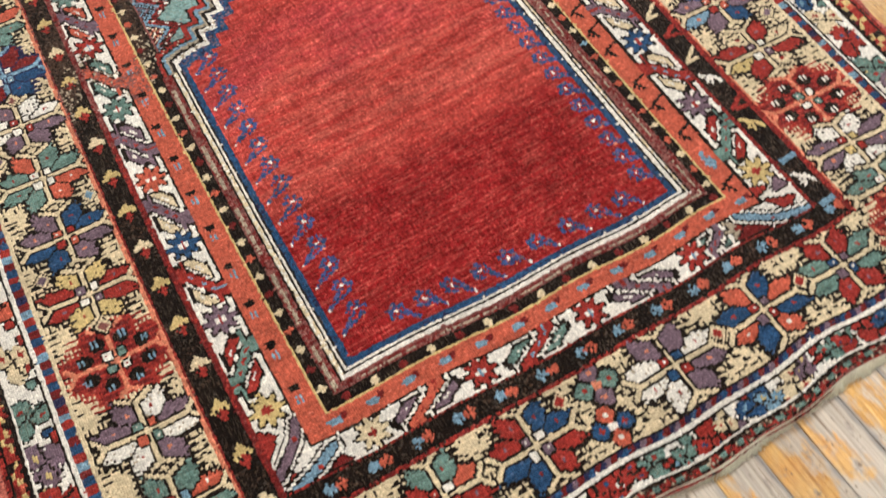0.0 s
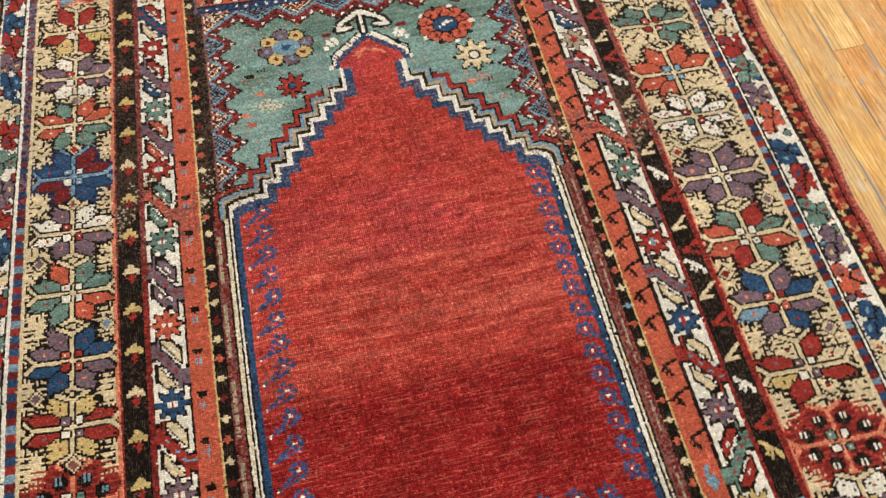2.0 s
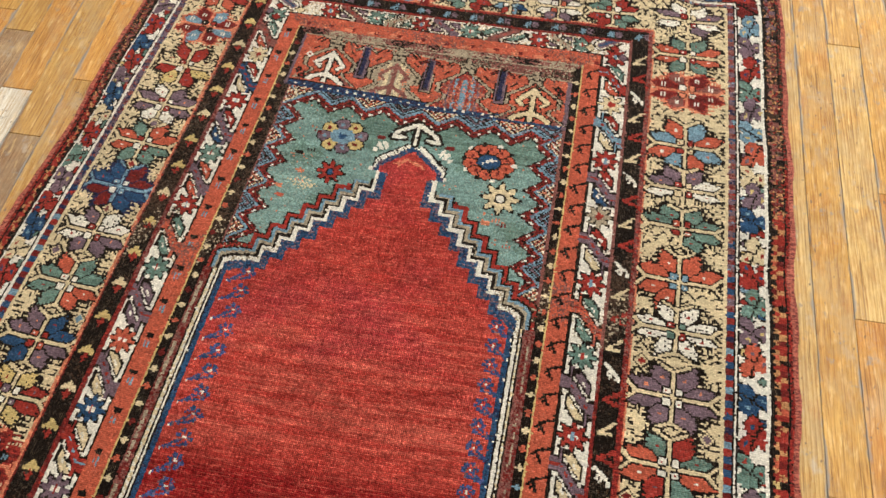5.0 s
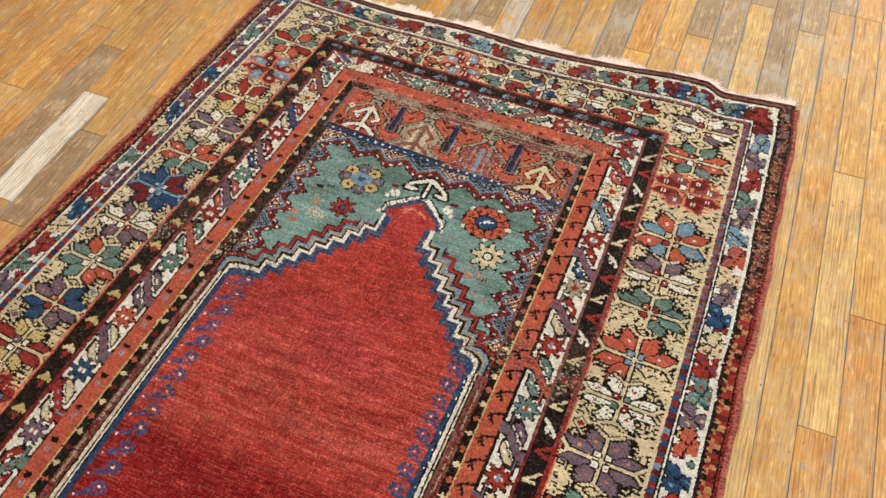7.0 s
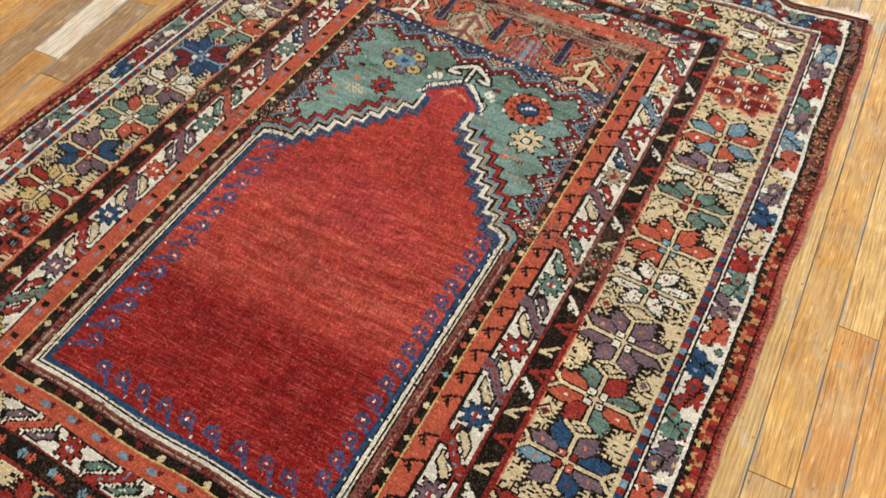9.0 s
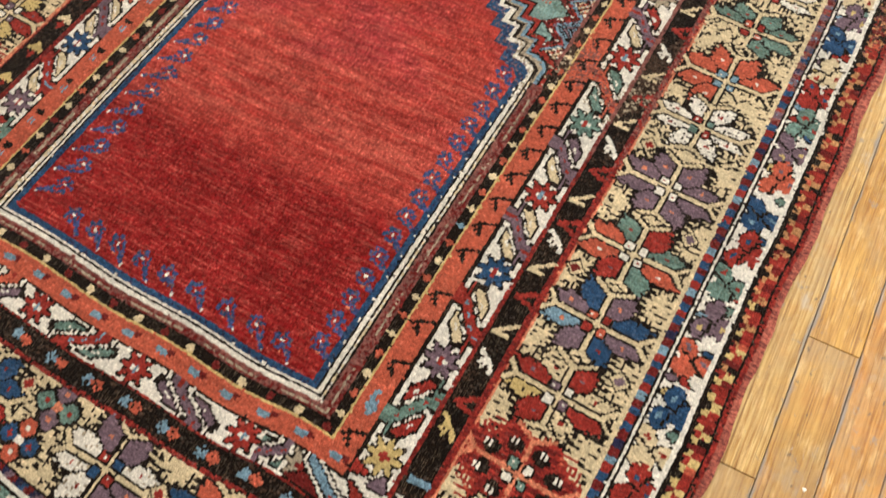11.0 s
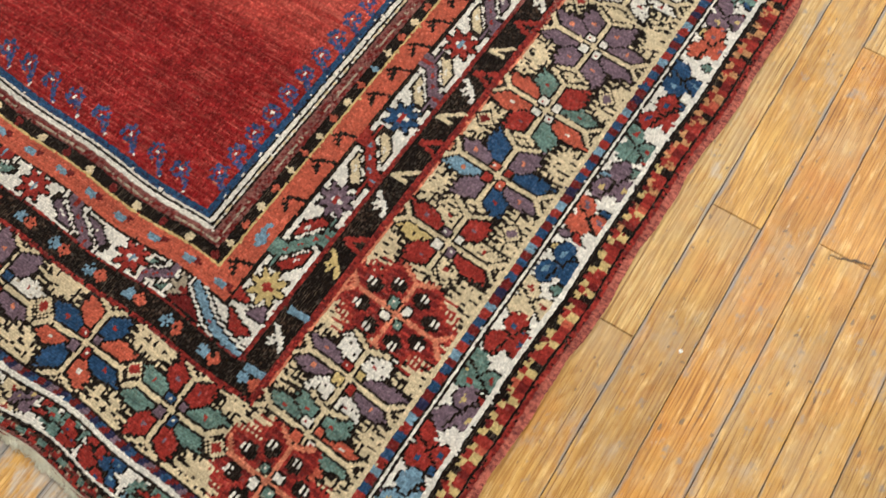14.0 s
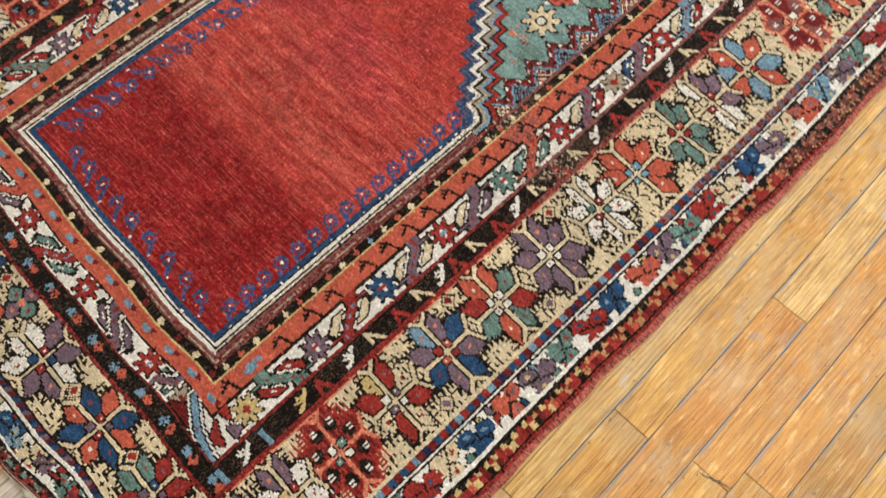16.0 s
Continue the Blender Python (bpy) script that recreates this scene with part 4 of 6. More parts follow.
def bent_ribbon(points, code, width=0.0125):
    """A ribbon with white hems and dark outlines that runs through the given places."""
    u, v = points[len(points) // 2]
    part, a, b = window(u, v, 0.07, 0.06)
    for w, c in ((width + 0.011, "k"), (width + 0.0065, "w"), (width + 0.001, "k"), (width - 0.0035, code)):
        m = np.zeros(a.shape, bool)
        for (pu, pv), (qu, qv) in zip(points, points[1:]):
            m |= segment(a, b, (pu - u, pv - v), (qu - u, qv - v), w)
        stamp(part, m, c, S_ORANGE)
        if c == "w":
            claim(part, m, "ribbon", S_ORANGE)
    for pu, pv in points[1:-1]:
        stamp(part, np.hypot(a - pu + u, b - pv + v) < 0.0028, "r" if code != "r" else "l", S_ORANGE)


# the two lower corners of the meander
wedge(((0.036, -0.492), (0.066, -0.474), (0.088, -0.491)), "d")
wedge(((0.103, -0.457), (0.140, -0.468), (0.122, -0.483)), "r")
wedge(((0.096, -0.450), (0.098, -0.434), (0.120, -0.441)), "r")
wedge(((0.119, -0.452), (0.134, -0.434), (0.143, -0.452)), "p")
bent_ribbon(((0.060, -0.462), (0.096, -0.482), (0.146, -0.494)), "l")
wedge(((-0.553, -0.478), (-0.524, -0.480), (-0.548, -0.491)), "r")
wedge(((-0.506, -0.491), (-0.491, -0.478), (-0.474, -0.491)), "d")
wedge(((-0.554, -0.420), (-0.554, -0.452), (-0.536, -0.432)), "r")
bent_ribbon(((-0.512, -0.426), (-0.521, -0.444), (-0.553, -0.474)), "p")
bent_ribbon(((-0.488, -0.468), (-0.511, -0.482), (-0.545, -0.496)), "l")

# dark stripe: little yellow bushes on one side, white hooks and red chevrons on the other
dark = BAND == S_RED1
fill(dark & (rng.random(U.shape) < 0.08 + 0.10 * np.sin(ALONG * 37)), "K")
for k, v in enumerate(np.arange(-0.49, 0.69, 0.0575)):
    part, a, b = window(-0.577, v, 0.016, 0.02)
    stamp(part, ellipse(a, b, 0, 0.004, 0.0105, 0.0042) | segment(a, b, (0, 0.0), (0, 0.010), 0.006) | ellipse(np.abs(a), b, 0.0085, 0.0, 0.003, 0.003), "Y" if k % 3 else "y", S_RED1)
    stamp(part, segment(a, b, (0, -0.013), (0, -0.002), 0.005) | segment(np.abs(a), b, (0, -0.012), (0.005, -0.006), 0.003), "r", S_RED1)
marks_ = [(-0.456, "w"), (-0.359, "Y"), (-0.329, "r"), (-0.275, "w"), (-0.231, "t"), (-0.187, "r"), (-0.142, "t"), (-0.103, "w"), (-0.078, "r")]
marks_ += [(-0.036 + 0.0425 * k, "trwtrtwr"[k % 8]) for k in range(17)]
for v, code in marks_:
    part, a, b = window(0.165, v, 0.017, 0.020)
    if code == "r":
        mark = segment(a, b, (0.014, 0.012), (-0.008, -0.001), 0.0060) | segment(a, b, (-0.008, -0.001), (0.014, -0.007), 0.0052)
    elif code == "t":
        mark = segment(a, b, (-0.011, -0.008), (0.011, 0.010), 0.0048) | segment(a, b, (-0.011, -0.008), (0.007, -0.007), 0.0046)
    else:
        mark = segment(a, b, (-0.010, 0.011), (0.006, -0.003), 0.0050) | segment(a, b, (0.006, -0.003), (0.009, -0.011), 0.0052)
        mark |= segment(a, b, (-0.004, 0.002), (-0.007, -0.004), 0.0040) | segment(a, b, (0.000, -0.002), (-0.003, -0.009), 0.0040)
    stamp(part, mark, code if code != "t" else "y", S_RED1)
    claim(part, mark, "hook", S_RED1)
for side, centre in ((2, 0.699), (3, -0.509)):
    for k, u in enumerate(np.arange(-0.56, 0.17, 0.052)):
        part, a, b = window(u, centre, 0.022, 0.012)
        for ca, code in ((-0.006, "l"), (0.008, "o" if side == 3 else "p")):
            spark = segment(a, b, (ca - 0.0065, 0), (ca + 0.0065, 0), 0.0032) | segment(a, b, (ca, -0.006), (ca, 0.006), 0.0032)
            spark |= segment(a, b, (ca - 0.0045, -0.0045), (ca + 0.0045, 0.0045), 0.0028) | segment(a, b, (ca - 0.0045, 0.0045), (ca + 0.0045, -0.0045), 0.0028)
            stamp(part, spark & (rng.random(a.shape) < 0.85), code, S_RED1)
for u, v in ((0.170, -0.425), (0.168, -0.498)):
    part, a, b = window(u, v, 0.02, 0.01)
    stamp(part, (np.abs(b) < 0.0035) & (np.abs(a) < 0.014), "l", S_RED1)

# orange stripe: dark buds over grey-blue tufts on one side, bent dark hooks on the other
for v in np.arange(-0.40, 0.62, 0.0585):
    part, a, b = window(-0.496, v, 0.012, 0.02)
    stamp(part, ellipse(a, b, 0, 0.008, 0.0058, 0.0038) | segment(a, b, (-0.006, 0.012), (0.006, 0.012), 0.0025), "k", S_DOTS)
    stamp(part, ellipse(a, b, 0, -0.005, 0.0042, 0.007) & (np.abs(a) > 0.0008), "l", S_DOTS)
for k, v in enumerate([-0.418, -0.328, -0.273, -0.233] + list(np.arange(-0.169, 0.62, 0.0405))):
    part, a, b = window(0.082, v, 0.014, 0.018)
    hook = segment(a, b, (0.012, 0.009), (-0.006, 0.002), 0.0040) | segment(a, b, (-0.006, 0.002), (0.001, -0.012), 0.0044)
    hook |= segment(a, b, (-0.005, 0.001), (-0.010, -0.004), 0.0036) | segment(a, b, (-0.002, -0.005), (-0.007, -0.009), 0.0034)
    stamp(part, hook, "k", S_DOTS)
    claim(part, hook, "hook", S_DOTS)
for side, centre in ((2, 0.624), (3, -0.445)):
    for k, u in enumerate(np.arange(-0.47, 0.09, 0.046)):
        part, a, b = window(u, centre, 0.016, 0.012)
        stamp(part, ellipse(a, b, -0.004, 0, 0.008, 0.0048), "l" if side == 3 else "s", S_DOTS)
        stamp(part, ellipse(a, b, 0.007, 0.003, 0.0045, 0.004), "d", S_DOTS)
part, a, b = window(0.082, -0.378, 0.02, 0.025)
stamp(part, ellipse(a, b, 0, -0.004, 0.007, 0.009) | segment(a, b, (-0.004, 0.006), (0.0, 0.016), 0.005), "l", S_DOTS)

# innermost dark stripe with light dots
for side, centre in ((0, 0.0585), (1, -0.4700)):
    for k, v in enumerate(np.arange(-0.406, 0.58, 0.0265)):
        part, a, b = window(centre, v, 0.009, 0.011)
        c = ("l" if k == 10 else "yo"[(k + (k > 10)) % 2]) if side == 0 else "ydyo"[k % 4]
        stamp(part, ellipse(a, b, 0, 0, 0.0038, 0.0050) | segment(a, b, (-0.0048, 0), (0.0048, 0), 0.003), c, S_MAUVE)
for k, u in enumerate(np.arange(-0.45, 0.06, 0.036)):
    part, a, b = window(u, -0.4255, 0.01, 0.01)
    stamp(part, ellipse(a, b, 0, 0, 0.0052, 0.0048), "y" if k % 2 else "d", S_MAUVE)
head = (BAND == S_MAUVE) & (SIDE == 2)
fade = rng.random(U.shape) + 0.35 * np.sin(U * 31) + 0.25 * np.sin(U * 77 + 1)
fill(head, "m")
fill(head & (fade > 0.62), "e")
fill(head & (fade < 0.10), "k")
fill(head & (frac < 0.12), "e")
rust = (BAND == S_DOTS) & (SIDE == 2) & (rng.random(U.shape) + 0.3 * np.sin(U * 23) > 0.93)
fill(rust, "m")

# outer white border: clustered leaves in many dyes


def clump(u, v, code, turn, band=S_WHITE, size=0.0235):
    part, a, b = window(u, v, 0.03, 0.03)
    ca, sa = np.cos(turn), np.sin(turn)
    p, q = (a * ca + b * sa) / size, (-a * sa + b * ca) / size
    odd = (np.arange(p.shape[0]) % 2 == 0)[:, None]
    p = p * np.where(odd, 0.96, 1.07)
    shape = ellipse(p, q, -0.62, 0.30, 0.55, 0.46) | ellipse(p, q, 0.62, 0.34, 0.55, 0.48) | ellipse(p, q, 0.05, -0.48, 0.62, 0.50) | ellipse(p, q, 0, 0.1, 0.5, 0.5)
    shape &= ~(ellipse(p, q, 0.02, 0.85, 0.16, 0.42) | ellipse(p, q, -0.75, -0.32, 0.30, 0.14))
    stamp(part, grow(shape, 1) & (rng.random(a.shape) < 0.62), "k", band)
    stamp(part, shape, code, band)
    heart = {"b": "l", "r": "b", "g": "r", "p": "Y", "o": "p", "Y": "o", "l": "Y", "y": "r", "d": "p"}[code]
    stamp(part, segment(p, q, (-0.95, 0.05), (-0.15, 0.05), 0.13) | segment(p, q, (0.2, 0.0), (0.85, -0.05), 0.13) | segment(p, q, (0.02, 0.45), (0.04, -0.1), 0.12), "k", band)
    for n, (da, db) in enumerate(((-0.55, 0.38), (0.5, 0.36), (0.05, -0.45))):
        if (int(abs(u) * 1e4) + int(abs(v) * 1e4) + n) % 3:
            stamp(part, ellipse(p, q, da, db, 0.17, 0.11), heart, band)
    twig = segment(p, q, (0.6, -0.9), (1.35, -1.3), 0.36)
    stamp(part, grow(twig, 1), "k", band)
    stamp(part, twig, "r" if code != "r" else "g", band)
    claim(part, grow(shape, 1) | grow(twig, 1), "trefoil", band)


for k, (v, c) in enumerate(((0.79, "d"), (0.745, "l"), (0.70, "p"), (0.65, "r"), (0.60, "g"), (0.56, "p"), (0.516, "l"), (0.469, "o"), (0.424, "y"), (0.387, "p"), (0.343, "b"), (0.285, "y"), (0.244, "r"),
                            (0.195, "g"), (0.150, "p"), (0.105, "o"), (0.045, "b"), (-0.007, "r"), (-0.058, "g"), (-0.110, "p"), (-0.163, "o"), (-0.226, "b"), (-0.277, "y"), (-0.321, "r"), (-0.372, "g"),
                            (-0.414, "p"), (-0.462, "r"), (-0.512, "l"), (-0.555, "r"), (-0.605, "p"))):
    clump(0.357 + (0.003 if k % 2 else -0.003), v, c, 1.3 if k % 2 else -0.5)
for k, (v, c) in enumerate(((0.79, "b"), (0.745, "r"), (0.70, "p"), (0.655, "g"), (0.605, "p"), (0.555, "r"), (0.503, "b"), (0.459, "r"), (0.418, "p"), (0.377, "b"), (0.328, "y"), (0.285, "r"), (0.235, "g"),
                            (0.183, "p"), (0.135, "r"), (0.092, "b"), (0.045, "y"), (0.0, "r"), (-0.048, "g"), (-0.097, "p"), (-0.150, "o"), (-0.216, "y"), (-0.287, "g"), (-0.343, "p"), (-0.392, "r"),
                            (-0.44, "b"), (-0.49, "p"), (-0.545, "r"), (-0.60, "g"))):
    clump(-0.765 + (0.003 if k % 2 else -0.003), v, c, 1.9 if k % 2 else 3.6)
for k, (u, c) in enumerate(((0.31, "b"), (0.265, "p"), (0.221, "r"), (0.158, "g"), (0.097, "r"), (0.039, "g"), (-0.025, "y"), (-0.078, "b"), (-0.142, "r"), (-0.213, "g"), (-0.268, "r"), (-0.325, "b"),
                            (-0.385, "g"), (-0.44, "r"), (-0.50, "p"), (-0.56, "b"), (-0.62, "r"), (-0.68, "g"))):
    clump(u, -0.6535, c, 0.3 if k % 2 else 2.8, size=0.0195)
for k, (u, c) in enumerate(((0.345, "d"), (0.293, "b"), (0.235, "d"), (0.178, "b"), (0.111, "d"), (0.041, "g"), (-0.023, "r"), (-0.11, "l"), (-0.198, "r"), (-0.269, "l"), (-0.371, "p"), (-0.452, "r"),
                            (-0.51, "g"), (-0.566, "b"), (-0.62, "p"), (-0.68, "r"))):
    clump(u, 0.820, c, 0.3 if k % 2 else 2.8, size=0.0255)
for k, u in enumerate(np.arange(-0.70, 0.33, 0.0580)):
    clump(u, -0.653 + 0.004 * (-1) ** k, "rgylprbo"[k % 8], 1.2 + k, size=0.0130)
for k, u in enumerate(np.arange(-0.66, 0.36, 0.0590)):
    clump(u, 0.821 + 0.005 * (-1) ** k, "gryprgdl"[k % 8], 0.7 + k, size=0.0165)
# little buds that fill the white between the clusters
for lo, hi, fixed, upright in ((-0.62, 0.80, 0.357, True), (-0.62, 0.80, -0.765, True), (-0.70, 0.33, -0.653, False), (-0.70, 0.36, 0.820, False)):
    for k, t in enumerate(np.arange(lo, hi, 0.0205)):
        side = 0.0125 if (k // 2) % 2 else -0.0125
        u, v = (fixed + side, t) if upright else (t, fixed + side * 0.8)
        part, a, b = window(u, v, 0.012, 0.012)
        bud = ellipse(a, b, 0, 0, 0.0062, 0.0048)
        free = G[part] == IX["w"]
        stamp(part, grow(bud, 1) & free, "k", S_WHITE)
        stamp(part, bud & free, "rlgrYprb"[k % 8], S_WHITE)
fill((BAND == S_WHITE) & (frac > 0.90), "w")
fill((BAND == S_WHITE) & (frac < np.where(SIDE == 3, 0.10, 0.07)), "k")

# ---------------------------------------------------------------- inside the innermost border: niche, spandrels, arrow panel
inner = (S < 4.0) & (V > 0.090) & (BAND < S_MAUVE)
above = inner & ~arch(U, V)
fill(above, "G")
speck = rng.random(U.shape)
fill(above & (V + 0.03 * speck + 0.008 * np.sin(U * 50) > 0.437), "g")
shade_ = np.sin(U * 41 + 2 * np.sin(V * 33)) + np.sin(V * 57 + 1.5 * np.sin(U * 29)) + 1.2 * (speck - 0.5) + 4.5 * np.clip((V - 0.36) / 0.08, 0, 1) * (U > -0.30)
fill(above & (shade_ > 1.15), "g")
fill(above & (speck > 0.985) & (np.sin(V * 120) > 0), "s")
# zigzag frieze round the spandrels: a light blue line, a red band with white dots, and striped triangles behind
gap_l, gap_r = U + 0.450, 0.047 - U
gap_t = 0.476 - 0.025 * (U + 0.4) - V
frame_gap = np.minimum(np.minimum(gap_l, gap_r), gap_t)
vertical = np.minimum(gap_l, gap_r) < gap_t
run = np.where(vertical, V, U)
foot_line_at = 0.4705 - 0.0125 * (U + 0.2)
tooth = np.where(vertical, np.where(gap_l < gap_r, (V - 0.2635) / 0.0472, (V - 0.239) / 0.0478), (U + 0.296) / 0.0647)
saw = np.abs((tooth + 0.5) % 1.0 - 0.5) * 2
zz = frame_gap - np.where(vertical, 0.030 * (1 - saw), 0.006 + 0.021 * (1 - saw))
fill(above & (zz < 0.0200), "k")
fill(above & (zz < 0.0180), "d")
fill(above & (zz < 0.0112), "k")
fill(above & (zz < 0.0088), "r")
fill(above & (zz < 0.0050), "k")
notch = above & (zz > 0.0180) & (zz < 0.0225) & (np.sin(run * 2 * np.pi / 0.0118) > 0.1)
fill(notch, "k")
behind = above & (zz < 0.0034)
fill(behind, "l")
fill(behind & (zz > -0.0004) & (rng.random(U.shape) < 0.35), "p")
stripe_no = np.floor((-0.0030 - zz) / 0.0030).astype(int)
deep_in = behind & (zz < -0.0030)
bright = (np.floor(tooth + 0.5).astype(int) % 2 == 0)
for code_even, code_odd, pick_ in (("k", "y", bright), ("k", "p", ~bright)):
    fill(deep_in & pick_ & (stripe_no % 2 == 0), code_even)
    fill(deep_in & pick_ & (stripe_no % 2 == 1), code_odd)
fill(deep_in & bright & (stripe_no % 4 == 3), "s")
fill(deep_in & ~bright & (stripe_no % 4 == 1), "l")
peck = np.sin(run * 2 * np.pi / 0.0104) * np.sin(frame_gap * 2 * np.pi / 0.0095)
fill(deep_in & bright & (peck > 0.45), "d")
fill(deep_in & bright & (peck < -0.75), "w")
dots = (np.sin(run * 2 * np.pi / np.where(vertical, 0.0118, 0.0162)) > 0.55) & (zz > 0.0128) & (zz < 0.0166)
fill(above & dots, "w")
fill(above & (np.minimum(gap_l, gap_r) < 0.0022), "m")
fill(above & (gap_l < 0) & (V < foot_line_at), "k")
fill(above & (gap_l < 0) & (V < foot_line_at) & (rng.random(U.shape) < 0.6), "K")

# stripes of the stepped outline
for width, code in ((0.0410, "k"), (0.0388, "r"), (0.0330, "k"), (0.0310, "e"), (0.0215, "k"), (0.0190, "w"), (0.0115, "b")):
    body = outline(width) & above
    if width > 0.02:
        body &= V < NECK + 0.040 - (width - 0.02)
    fill(body & (V < PEAK + 0.03), code)
pale_half = outline(0.0310) & ~outline(0.0265) & above & (V < NECK + 0.03)
fill(pale_half, "l")
roof_zone = above & (V > HEAD - 0.002)
fill(roof_zone & outline(0.0190), "G")
fill(roof_zone & outline(0.0150), "k")
fill(roof_zone & outline(0.0125) & (np.sin((U + V) * 1700) > -0.82), "w")
fill(roof_zone & outline(0.0065), "b")

fill((G == IX["b"]) & (V > 0.08) & (V < 0.40) & (BAND < S_BLUE) & (rng.random(U.shape) < 0.22), "p")
fill((G == IX["b"]) & (BAND < S_BLUE) & (rng.random(U.shape) < 0.15), "n")

# finial and curls over the apex
part, a, b = window(-0.196, 0.416, 0.07, 0.05)
for w, c in ((0.0170, "k"), (0.0068, "w")):
    m = segment(a, b, (0, -0.022), (0, 0.015), w)
    for sa in (-1, 1):
        m |= segment(a * sa, b, (0, 0.020), (0.034, -0.002), w) | segment(a * sa, b, (0.034, -0.002), (0.040, -0.014), w) | segment(a * sa, b, (0.040, -0.014), (0.022, -0.012), w)
    stamp(part, m, c)
    if c == "k":
        claim(part, m, "finial")
for sa in (-1, 1):
    for k in range(5):
        part, a, b = window(-0.195 + sa * (0.046 + 0.0046 * k), 0.378 - 0.0022 * k + 0.009 * (k % 2), 0.008, 0.008)
        stamp(part, np.hypot(a, b) < 0.0042, "w")
# little zigzag inside the apex
part, a, b = window(-0.195, 0.352, 0.04, 0.02)
for p, q in (((-0.026, -0.006), (-0.008, 0.006)), ((-0.008, 0.006), (-0.018, -0.008)), ((-0.004, 0.008), (0.014, -0.002)), ((0.008, 0.006), (0.026, -0.006))):
    stamp(part, segment(a, b, p, q, 0.0036), "s")

# flowers of the spandrels
part, a, b = window(-0.066, 0.380, 0.06, 0.055)
for k in range(10):
    ang = 2 * np.pi * k / 10 + 0.3
    petal = ellipse(a, b, 0.031 * np.cos(ang), 0.026 * np.sin(ang), 0.0118, 0.0098)
    stamp(part, grow(petal, 1), "k")
    stamp(part, petal, "o")
    stamp(part, ellipse(a, b, 0.031 * np.cos(ang), 0.026 * np.sin(ang), 0.003, 0.003), "d")
    tip = 2 * np.pi * (k + 0.5) / 10 + 0.3
    stamp(part, ellipse(a, b, 0.043 * np.cos(tip), 0.037 * np.sin(tip), 0.0042, 0.0038), "w" if k % 2 else "k")
stamp(part, ellipse(a, b, 0, 0, 0.021, 0.017), "k")
stamp(part, ellipse(a, b, 0, 0, 0.0185, 0.0145), "b")
stamp(part, segment(a, b, (-0.009, -0.004), (0.002, 0.004), 0.004) | segment(a, b, (0.004, 0.002), (0.011, 0.005), 0.004), "w")
claim(part, ellipse(a, b, 0, 0, 0.047, 0.041), "flower")
part, a, b = window(-0.322, 0.384, 0.06, 0.05)
for k in range(8):
    ang = 2 * np.pi * k / 8 + 0.2
    petal = ellipse(a, b, 0.032 * np.cos(ang), 0.025 * np.sin(ang), 0.0125, 0.0105)
    stamp(part, grow(petal, 1), "k")
    stamp(part, petal, "Y" if k % 2 else "p")
    stamp(part, ellipse(a, b, 0.032 * np.cos(ang), 0.025 * np.sin(ang), 0.004, 0.0035), "d" if k % 2 else "l")
stamp(part, ellipse(a, b, 0, 0, 0.022, 0.016), "l")
stamp(part, ellipse(a, b, 0, 0, 0.008, 0.005), "b")
claim(part, ellipse(a, b, 0, 0, 0.047, 0.038), "flower")


def blossom(u, v, r, code, heart):
    part, a, b = window(u, v, r * 1.5, r * 1.5)
    d, ang = np.hypot(a, b), np.arctan2(b, a)
    edge = r * (0.80 + 0.24 * np.cos(8 * ang))
    stamp(part, d < edge + 1.5 * KNOT, "k")
    stamp(part, d < edge, code)
    stamp(part, d < r * 0.34, "k")
    stamp(part, d < r * 0.24, heart)
    claim(part, d < edge + 1.5 * KNOT, "flower")


blossom(-0.036, 0.312, 0.029, "y", "w")
blossom(-0.322, 0.308, 0.022, "r", "b")
part, a, b = window(-0.362, 0.276, 0.04, 0.02)
stamp(part, (np.abs(a) + np.abs(b) * 2 < 0.03) & (np.sin(a * 900) * np.sin(b * 700) > 0.1), "y")
for u, v, c in ((-0.390, 0.245, "o"), (-0.372, 0.300, "s"), (-0.398, 0.262, "s"), (-0.035, 0.270, "s"), (-0.012, 0.225, "o"), (-0.052, 0.262, "s"), (-0.365, 0.385, "d"), (-0.255, 0.395, "d"),
                (-0.385, 0.335, "k"), (-0.365, 0.345, "k"), (-0.135, 0.395, "d"), (-0.024, 0.262, "d")):
    part, a, b = window(u, v, 0.012, 0.01)
    stamp(part, ellipse(a, b, 0, 0, 0.008, 0.0042) & (np.sin(a * 1200) < 0.6), c)

# arrow panel above
foot_line, head_line = foot_line_at, 0.586 - 0.054 * (U + 0.2)
panel = (V > foot_line) & (BAND < S_MAUVE) & (V < head_line) & (U > -0.462) & (U < 0.050)
fill(panel, "o")
faded_head = (BAND < S_MAUVE) & (V >= head_line) & (V > 0.5)
fill(faded_head, "m")
fill(faded_head & (rng.random(U.shape) + 0.3 * np.sin(U * 37) > 0.62), "K")
fill(faded_head & (rng.random(U.shape) < 0.16), "e")
fill(faded_head & (V < head_line + 0.0035), "e")
fill(panel & (V < foot_line + 0.0145), "n")
fill(panel & (V < foot_line + 0.0145) & (rng.random(U.shape) < 0.45), "b")
fill(panel & (V > foot_line + 0.0055) & (V < foot_line + 0.0090) & (np.sin(U * 2 * np.pi / 0.0165) > 0.66), "w")
fill(panel & (V > foot_line + 0.0145) & (V < foot_line + 0.0170), "k")
worn_top = panel & (V > foot_line + 0.018) | (BAND == S_DOTS) & (SIDE == 2)
fill(worn_top & (speck < 0.07 + 0.07 * np.sin(V * 210 + 2 * np.sin(U * 25))), "m")
fill(worn_top & (speck > 0.95), "s")
fill(panel & (U < -0.456), "p")
fill(panel & (U > 0.044), "p")
